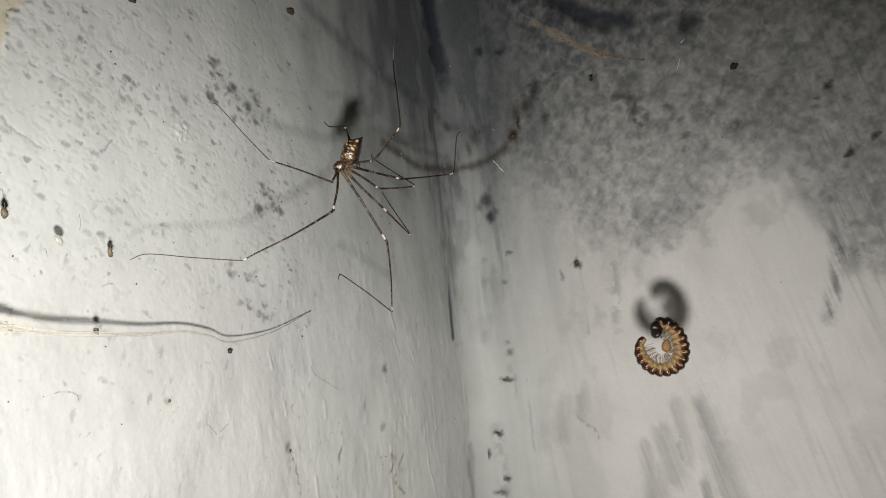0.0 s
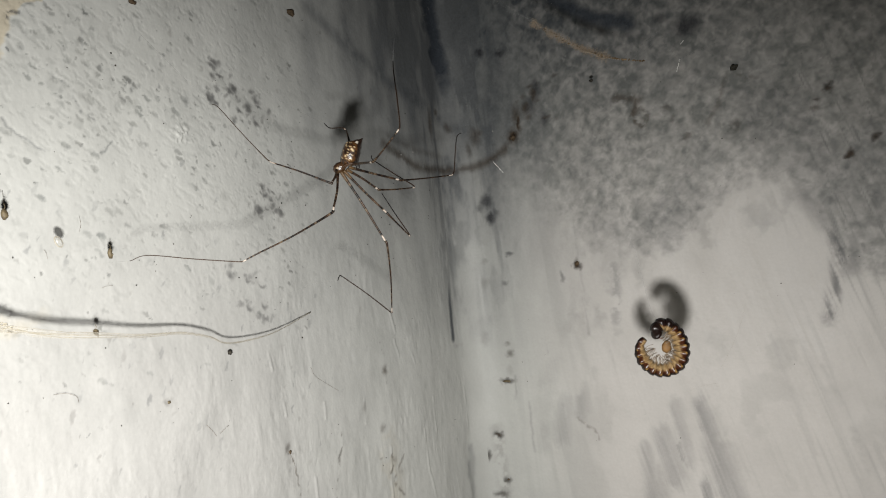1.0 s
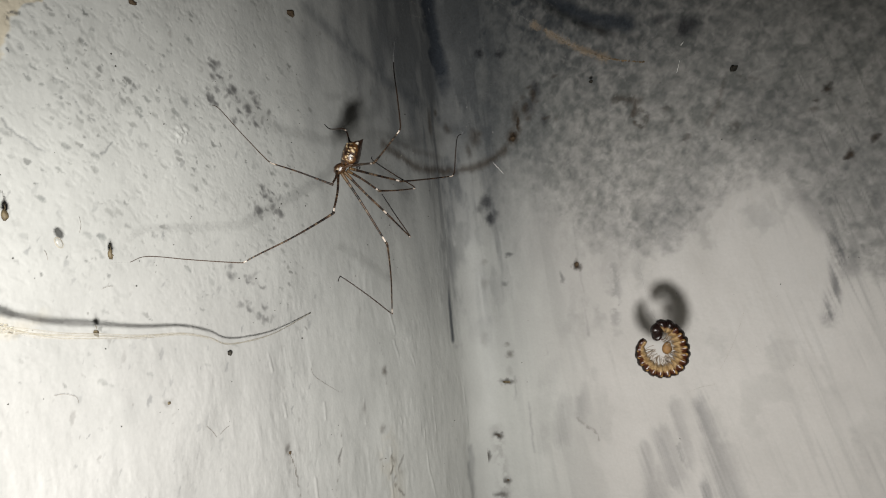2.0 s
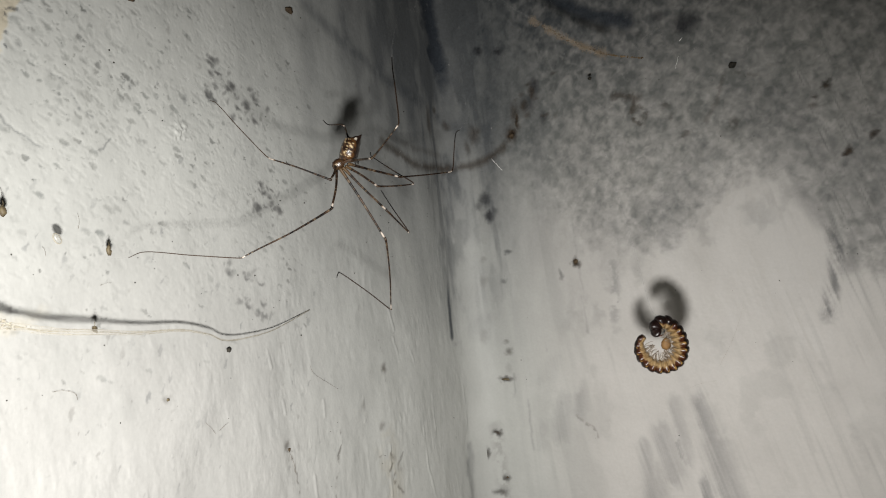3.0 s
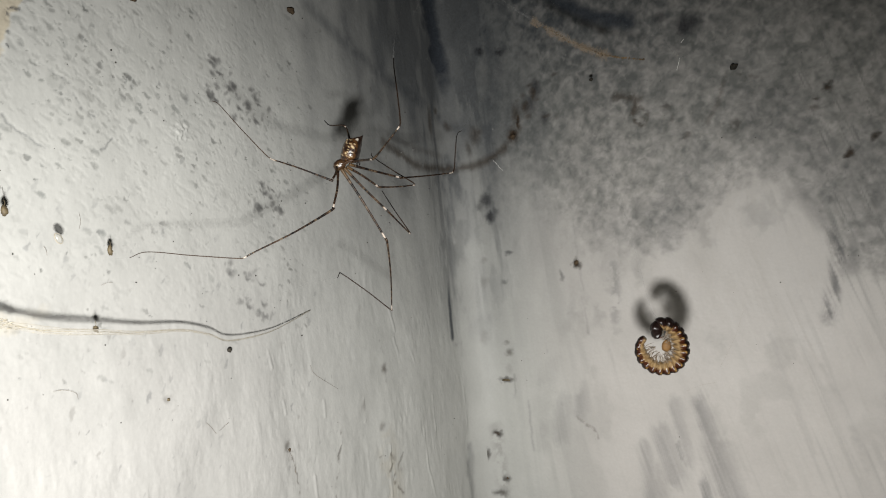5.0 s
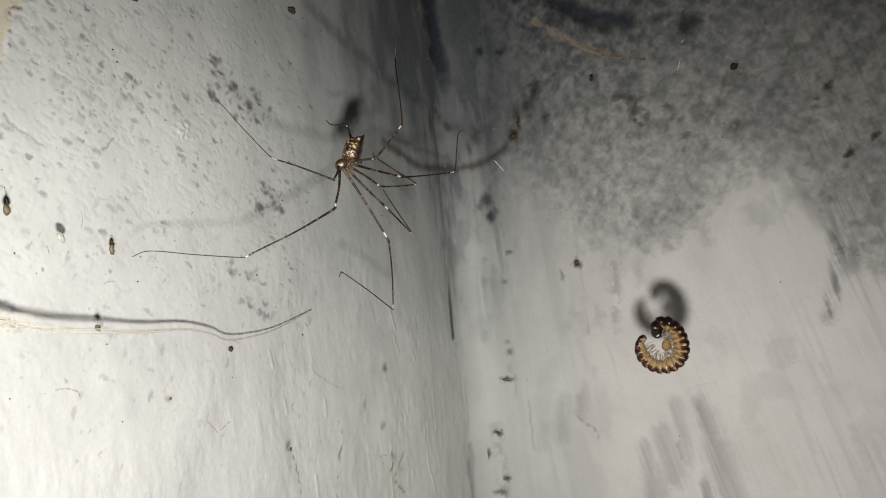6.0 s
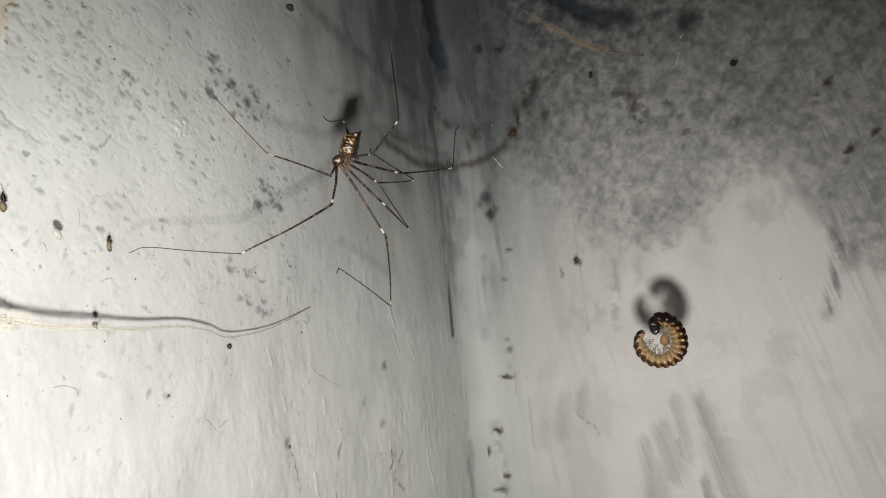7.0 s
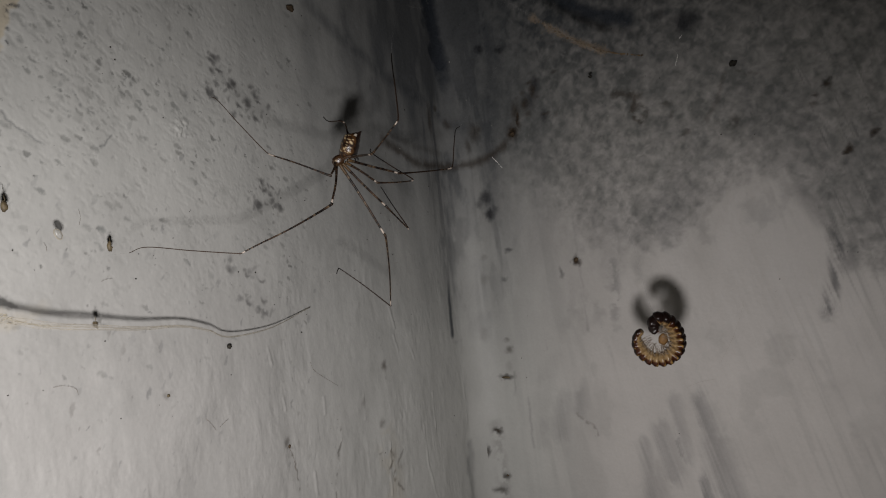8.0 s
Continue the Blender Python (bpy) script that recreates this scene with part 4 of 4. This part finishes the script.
def dusty_strand():
    web = tagged(anchor("cobweb_strand", spot((67.52, -70.83, 33.47))), "sagging cobweb strand thick with tan dust", "cobweb")
    origin = web.location.copy()
    bm = bmesh.new()
    line = thread(bm, [(50.06, -77.23, 48.33), (58.92, -75.68, 39.84), (62.98, -73.39, 36.38), (66.66, -71.31, 33.68), (70.00, -69.43, 31.84), (72.55, -67.99, 31.00), (75.99, -66.05, 30.25)], 0.025, 14, 0.08, 4)
    thread(bm, [(58.92, -75.68, 39.84), (63.93, -71.71, 36.10), (69.12, -69.93, 31.85)], 0.025, 10, 0.2, 5)
    thread(bm, [(63.15, -73.87, 36.44), (67.45, -70.87, 32.77), (72.35, -68.11, 30.72)], 0.03, 10, 0.2, 6)
    for v in bm.verts:
        v.co -= origin
    part("thread", bm, SILK, web)
    rnd = random.Random(8)
    bm = bmesh.new()
    body = line[16:]
    for i in range(260):
        t = rnd.uniform(0.55, 1.0) if i % 3 else rnd.random() * 0.6
        p = body[min(int(t * len(body)), len(body) - 1)]
        fat = 0.5 * max(0.0, 0.6 - t) + 0.12
        q = p - origin + Vector([rnd.gauss(0, fat * 0.5) * MM for _ in range(3)])
        lump(bm, q, rnd.uniform(0.04, 0.16) * MM, i, (1, 1, rnd.uniform(0.5, 1)), 0.6)
    tagged(part("dust_clump", bm, DUST_DARK, web, "brown dust grains"), kind="stuff")
    bm = bmesh.new()
    clumps = [(rnd.random() ** 1.2 * 0.62, rnd.uniform(0.08, 0.4)) for _ in range(17)]
    for i in range(400):
        mid, wide = clumps[i % 17]
        p = body[int(min(max(mid + rnd.gauss(0, 0.025), 0), 0.99) * len(body))] - origin + Vector([rnd.gauss(0, wide) * MM for _ in range(3)])
        d = Vector([rnd.gauss(0, 1) for _ in range(3)]).normalized() * rnd.uniform(0.3, 1.7) * MM
        bend = Vector([rnd.gauss(0, 0.3) * MM for _ in range(3)])
        tube(bm, glide([p - d * 0.5, p - d * 0.1 + bend, p + d * 0.2 - bend * 0.6, p + d * 0.5], 3), [rnd.uniform(0.012, 0.03) * MM] * 10, 4)
    part("fuzz", bm, FUZZ, web, "fine tan fuzz")


def silk_web():
    web = tagged(anchor("cobweb", spot((54.16, -79.54, 18.47))), "sparse torn cobweb threads across the corner", "cobweb")
    origin = web.location.copy()
    # threads whose glint is put in as paler, denser silk
    glints = [[(38.94, -53.69, 19.03), (40.74, -52.67, 16.29)], [(81.98, -66.12, 29.12), (81.34, -66.48, 27.04)], [(82.40, -65.87, 31.72), (82.88, -65.60, 32.25)]]
    for pts, r in (
        ([(72.38, -68.09, 31.02), (75.79, -68.46, 32.23), (79.70, -68.55, 34.27)], 0.06),
        ([(79.70, -68.55, 34.27), (80.34, -67.61, 31.48), (81.98, -66.12, 29.12)], 0.05),
        ([(81.98, -66.12, 29.12), (81.34, -66.48, 27.04)], 0.06),
        ([(82.40, -65.87, 31.72), (82.88, -65.60, 32.25)], 0.07),
        ([(72.35, -68.11, 29.81), (72.08, -68.26, 28.03)], 0.05),
        ([(74.58, -69.13, 37.54), (74.12, -69.40, 34.63)], 0.03),
        ([(62.86, -74.60, 42.35), (63.72, -74.12, 40.44)], 0.05),
        ([(61.28, -75.50, 42.16), (61.78, -74.64, 42.94), (62.59, -74.76, 42.19), (62.34, -75.47, 41.37)], 0.05),
        ([(63.09, -74.47, 42.92), (63.79, -74.08, 42.03), (64.04, -73.37, 40.94), (63.30, -73.21, 40.58)], 0.04),
        ([(72.78, -68.44, 31.97), (75.26, -67.61, 31.13), (78.56, -67.47, 32.93)], 0.03),
        ([(73.62, -67.39, 31.16), (76.66, -67.97, 32.31), (79.50, -68.66, 34.01)], 0.03),
        ([(56.34, -76.56, 42.44), (58.97, -75.65, 40.34), (60.98, -74.52, 38.36)], 0.05),
        ([(53.02, -77.86, 44.04), (56.24, -76.62, 41.44), (59.48, -75.36, 39.26)], 0.04),
        ([(38.94, -53.69, 19.03), (40.74, -52.67, 16.29)], 0.05),
        ([(30.0, -111.76, 32.21), (28.0, -107.06, 31.18)], 0.035),
        ([(60.0, -115.86, 32.7), (60.0, -117.2, 30.94), (60.0, -118.57, 29.48)], 0.03),
        ([(60.0, -119.5, 29.94), (60.0, -116.82, 30.19), (60.0, -114.75, 30.84)], 0.03),
        ([(58.0, -114.81, 33.4), (60.0, -116.02, 31.38), (62.0, -119.36, 28.76)], 0.03),
        ([(55.0, -105.12, 35.69), (55.0, -104.73, 35.3)], 0.03),
        ([(59.36, -75.43, 39.78), (56.07, -77.29, 42.03), (51.66, -78.62, 46.45)], 0.06),
    ):
        bm = bmesh.new()
        thread(bm, pts, r * (0.6 if pts in glints else 0.25), 10, 0.05, len(pts))
        for v in bm.verts:
            v.co -= origin
        part("thread", bm, SILK_BRIGHT if pts in glints else SILK, web)
    # the hold of the web: hair-fine threads from the animals to the walls
    fine = [
        ((78.53, -88.78, -12.94), (76.88, -86.27, -11.00), (72.58, -74.90, -1.66), (59.09, -42.29, 26.91)),
        ((30.67, -124.39, 24.19), (23.64, -122.04, 29.37), (1.78, -111.40, 43.81)),
        ((55.69, -117.15, 25.50), (51.83, -109.56, 31.47), (31.29, -69.45, 54.85)),
        ((53.50, -95.99, 18.74), (48.42, -77.03, 26.99), (31.81, -17.48, 53.73)),
        ((24.76, -135.21, 4.05), (3.89, -124.03, 4.97)),
        ((37.44, -110.25, -1.82), (25.77, -101.35, -2.27), (3.09, -85.45, -4.50)),
        ((37.05, -108.73, 22.02), (18.75, -93.79, 29.81), (5.55, -86.31, 36.86)),
        ((81.98, -66.12, 29.12), (88.59, -37.10, 38.04), (98.67, -2.68, 48.55)),
    ]
    for i, pts in enumerate(fine):
        bm = bmesh.new()
        thread(bm, pts, 0.012, 10)
        for v in bm.verts:
            v.co -= origin
        part("thread", bm, SILK_FAINT, web)
    rnd = random.Random(12)
    for q in ((40.48, -89.56, 18.39), (38.66, -90.59, 18.14), (48.41, -82.78, 25.63), (43.08, -85.78, 34.32), (60.94, -76.84, 41.11), (62.42, -76.00, 40.42), (48.76, -82.57, 38.89), (77.11, -71.17, 25.45), (51.94, -80.79, 20.76), (47.49, -85.59, 32.14)):
        bm = bmesh.new()
        lump(bm, spot(q) - origin, rnd.uniform(0.07, 0.11) * MM, q[0], (1, 1, 1), 0.5)
        part("dust_mote", bm, SILK, web, "pale dust mote")


def wall_strand():
    """A ribbon of old web threads that stands off the wall and casts its shadow on it."""
    ends = [(17.71, -151.20, -0.87), (15.76, -145.53, -2.56), (15.02, -140.49, -4.04), (14.16, -133.93, -5.17), (12.42, -125.81, -6.53), (10.87, -117.59, -7.39), (9.61, -111.03, -9.08), (8.58, -106.63, -10.87), (7.14, -99.95, -11.48), (5.00, -90.23, -11.28), (0.33, -74.24, -9.38)]
    web = tagged(anchor("cobweb_ribbon", spot(ends[3])), "pale matted ribbon of old web along the wall", "cobweb")
    origin = web.location.copy()
    rnd = random.Random(3)
    line = glide([spot(q) - origin for q in ends], 10)
    n = len(line)
    for k in range(7):
        w1, w2, amp = rnd.uniform(0.04, 0.12), rnd.uniform(0, 6), (0.02 if k == 0 else rnd.uniform(0.1, 0.34))
        bm = bmesh.new()
        out = []
        for i, p in enumerate(line):
            spread = amp * (0.45 + 1.9 * (1 - i / n) ** 3)
            out.append(p + Vector((rnd.uniform(-1, 1) * 0.03, spread * 0.8 * math.cos(i * w1 * 0.7 + w2 + k), spread * math.sin(i * w1 + w2) + rnd.uniform(-1, 1) * 0.03)) * MM)
        tube(bm, out, [MM * (0.036 if k == 0 else 0.021) * (1.25 - 0.6 * i / n) for i in range(n)], 5)
        part("thread", bm, WEB_MAT, web)
    # the gauzy sheet that hangs between the threads
    bm = bmesh.new()
    rows = []
    for i, p in enumerate(line):
        wide = 0.12 + 0.95 * (1 - i / n) ** 2 * (0.8 + 0.4 * noise.noise(Vector((i * 0.13, 0, 0))))
        rows.append([bm.verts.new(p + Vector((0.15 * math.sin(i * 0.2 + j), 0, wide * (j - 1.6) * 0.55 + 0.05 * noise.noise(Vector((i * 0.4, j, 0))))) * MM) for j in range(4)])
    for a, b in zip(rows, rows[1:]):
        for j in range(3):
            bm.faces.new((a[j], b[j], b[j + 1], a[j + 1]))
    bmesh.ops.solidify(bm, geom=bm.faces[:], thickness=0.00002)
    part("gauze", bm, GAUZE, web, "thin gauzy sheet of silk")
    bm = bmesh.new()
    for i in range(70):
        t = 0.02 + abs(rnd.gauss(0, 0.05))
        p = line[int(min(t, 0.9) * (n - 1))]
        lump(bm, p + Vector((0, rnd.gauss(0, 0.8), rnd.gauss(0.1, 0.3))) * MM, rnd.uniform(0.06, 0.17) * MM, i, (0.8, 2.2, 0.7), 0.6)
    tagged(part("dust_clump", bm, WEB_MAT, web, "cream dust matted in the web"), kind="stuff")


GAUZE = silk_material("gauze", (0.42, 0.39, 0.33), 0.24)
WEB_MAT = plain_material("matted_web", (0.24, 0.215, 0.165), (0.35, 0.325, 0.27), 1600, 0.85, 0.2, 0.0001)
dusty_strand()
silk_web()
wall_strand()


def bit(name, at, off, size, axes, material, label, category, seed, group=""):
    bm = bmesh.new()
    lump(bm, (0, 0, 0), size * MM, seed, axes, 0.5)
    if name == "seed_husk":
        # split chaff and a bent stalk
        lump(bm, Vector((0.1, 0.35, -0.55)) * size * MM, size * 0.6 * MM, seed + 3, (0.6, 0.7, 1.1), 0.9)
        lump(bm, Vector((-0.1, -0.4, 0.5)) * size * MM, size * 0.45 * MM, seed + 7, (0.6, 0.6, 1.2), 0.9)
        tube(bm, [p * size * MM for p in glide([(0, 0, 0.9), (0.1, 0.25, 1.8), (0, 0.1, 2.6)], 4)], [0.1 * size * MM] * 9, 5)
    ob = finish(name, bm, material)
    ob.location = on_wall(at, off) if len(at) == 2 else spot(at)
    return tagged(ob, label, category, group)


GROUP = "bits stuck on the walls"
bit("dropping", (1.6, -99.59, -13.71), 0.35, 0.45, (0.8, 1, 1), BLACK_BIT, "round black dropping stuck on the limewashed wall", "dropping", 1, GROUP)
bit("dropping", (-69.6, 58.5), 0.4, 0.95, (0.6, 1.2, 0.8), DIRT, "round brown dropping stuck on the limewashed wall", "dropping", 2, GROUP)
bit("dropping", (-111.3, 50.0), 0.4, 0.6, (0.6, 1.3, 0.7), DIRT, "flat brown dropping stuck on the limewashed wall", "dropping", 3, GROUP)
bit("dropping", (84.5, 38.8), 0.5, 0.95, (1, 0.6, 0.9), BLACK_BIT, "dark round dropping stuck on rough plaster", "dropping", 4, GROUP)
bit("dropping", (51.69, -14.86, 40.34), 2.5, 0.5, (1, 0.6, 0.8), BLACK_BIT, "black crumb hanging by rough plaster", "dropping", 6, GROUP)
bit("dropping", (22.0, 32.0), 0.4, 0.8, (1, 0.6, 1), DIRT, "brown crumb of dirt by the corner", "dropping", 7, GROUP)
bit("dirt_crumb", (37.5, -7.4), 0.3, 0.85, (1, 0.5, 0.9), DIRT, "brown crumb of dirt on grey paint", "dirt", 8, GROUP)
bit("dirt_crumb", (6.5, -57.9), 0.3, 0.6, (1, 0.5, 0.7), DIRT, "brown crumb of dirt by the corner", "dirt", 9, GROUP)
bit("dirt_crumb", (7.7, -72.1), 0.3, 0.5, (1, 0.5, 0.7), DIRT, "brown crumb of dirt by the corner", "dirt", 10, GROUP)
bit("dirt_crumb", (3.0, -62.5), 0.3, 0.45, (1, 0.5, 0.7), DIRT, "brown crumb of dirt by the corner", "dirt", 11, GROUP)
bit("dirt_crumb", (10.9, -41.5), 0.3, 0.8, (1.5, 0.4, 0.5), HUSK, "flat tan smear of dirt by the corner", "dirt", 12, GROUP)
bit("dirt_crumb", (-85.4, -37.1), 0.3, 0.35, (0.6, 0.9, 1), DIRT, "brown crumb of dirt on white paint", "dirt", 13, GROUP)
bit("dirt_crumb", (-113.1, -19.7), 0.4, 0.3, (0.6, 1, 1), HUSK, "tan crumb of dirt on white paint", "dirt", 14, GROUP)
bit("seed_husk", (8.23, -126.38, 6.11), 1.2, 0.5, (0.7, 0.7, 1.5), HUSK, "split straw-coloured seed husk with a stalk on the wall", "husk", 15, GROUP)
bit("seed_husk", (9.39, -141.39, 12.05), 1.2, 0.5, (0.7, 0.8, 1.5), HUSK, "straw-coloured seed husk caught on the wall", "husk", 16, GROUP)
bit("seed_husk", (13.21, -133.26, -4.86), 5.6, 0.42, (0.8, 0.8, 1.2), HUSK, "straw-coloured husk caught in the web ribbon", "husk", 17, GROUP)


HUSK_SKIN = silk_material("papery_skin", (0.3, 0.295, 0.27), 0.55)


def build_ring():
    bm = bmesh.new()
    ring = [Vector((0, 0.48 * math.cos(a), 0.78 * math.sin(a))) * MM for a in np.linspace(0, 2 * math.pi, 25)]
    tube(bm, ring, [0.07 * MM] * 25, 6)
    ob = finish("empty_husk", bm, WEB_MAT)
    bm = bmesh.new()
    bmesh.ops.create_uvsphere(bm, u_segments=20, v_segments=10, radius=1.0)
    bm.transform(Matrix.Diagonal((0.3 * MM, 0.46 * MM, 0.76 * MM, 1)))
    part("skin", bm, HUSK_SKIN, ob, "clear papery skin")
    ob.matrix_world = Matrix.Translation(spot((10.76, -135.52, 7.96))) @ pose(0, 0, 0, 28, 0, 0)
    return tagged(ob, "pale ring of an empty insect husk", "husk", GROUP)


build_ring()


def grit():
    """Fly specks too small to pick apart."""
    rnd = random.Random(77)
    bm = bmesh.new()
    for i in range(190):
        u, z = (-rnd.uniform(15, 140), rnd.uniform(-60, 60)) if i < 150 else (rnd.uniform(8, 110), rnd.uniform(-60, 60))
        r = 0.055 + 0.10 * rnd.random() ** 3
        lump(bm, on_wall((u, z), 0.15), r * MM, i, (1, 1, 1), 0.5)
    tagged(finish("grit", bm, BLACK_BIT), "scattered black fly specks on the limewashed walls", "grit", kind="stuff")


FIBRE = plain_material("brown_fibre", (0.07, 0.05, 0.033), (0.2, 0.155, 0.11), 1500, 0.8, 0.2, 0.00005)


def fibre(points, radius, material, label):
    bm = bmesh.new()
    line = glide([spot(q) for q in points], 8)
    tube(bm, line, [radius * MM] * len(line), 5)
    tagged(finish("fibre", bm, material), label, "fibre", "fibres on the walls")


grit()
for pts in ([(0.60, -132.69, -13.72), (0.99, -131.24, -13.82), (0.88, -129.51, -14.66), (0.49, -128.95, -15.75)], [(0.57, -125.62, 12.65), (0.95, -125.75, 11.28), (0.57, -125.83, 10.18)], [(0.47, -123.16, 1.06), (0.83, -122.40, 1.32), (0.46, -121.15, 1.31)],
            [(0.50, -131.62, 7.68), (0.90, -131.57, 7.13), (0.50, -131.27, 6.30)], [(0.34, -76.29, -21.30), (0.54, -75.04, -23.70), (0.32, -67.64, -28.59)], [(0.41, -105.80, -25.71), (0.73, -104.96, -26.97), (0.40, -103.81, -28.36)], [(0.40, -102.96, -28.09), (0.63, -101.71, -27.39), (0.39, -100.62, -27.17)],
            [(0.36, -86.04, -36.55), (0.64, -85.08, -39.20), (0.35, -84.42, -42.40)], [(0.63, -136.63, 16.40), (4.17, -138.52, 14.70), (8.34, -140.73, 12.99)]):
    fibre(pts, 0.018, FIBRE, "thin brown fibre stuck on the limewashed wall")
for pts in ([(63.94, -0.52, -44.60), (67.80, -0.94, -42.97), (72.08, -0.53, -42.16)], [(73.20, -0.53, -38.27), (77.47, -0.96, -30.85), (80.69, -0.54, -22.97)], [(32.13, -0.48, -51.92), (34.65, -0.86, -53.41), (37.07, -0.48, -56.25)]):
    fibre(pts, 0.013, WEB_MAT, "fine grey hair stuck on the painted wall")


# ---- what moves ----
def motions():
    # the millipede swings on its thread, about its top
    top = Matrix.Translation((0, 0.0042, 0))
    rows = []
    for t, rx, ry, rz, dx, dy in ((0, 4, 0, 0.5, 0, 0.02), (1.5, 7, 0, 0, 0.08, 0.08), (3, 11, 2, 1.0, 0.06, -0.05), (4.5, 12, 0, 0.3, 0.1, -0.06), (6, 15, 0, -0.2, 0, -0.06), (6.5, 19, -3, 0, -0.12, 0.03), (7.5, 21, 0, -0.3, 0.06, -0.03), (8, 23, 0, -1.0, -0.06, 0.05)):
        rows.append((t, MILLI_POSE @ pose(dx * MM, dy * MM, 0) @ top @ pose(0, 0, 0, rx, ry, rz) @ top.inverted()))
    walk(millipede, rows)


motions()
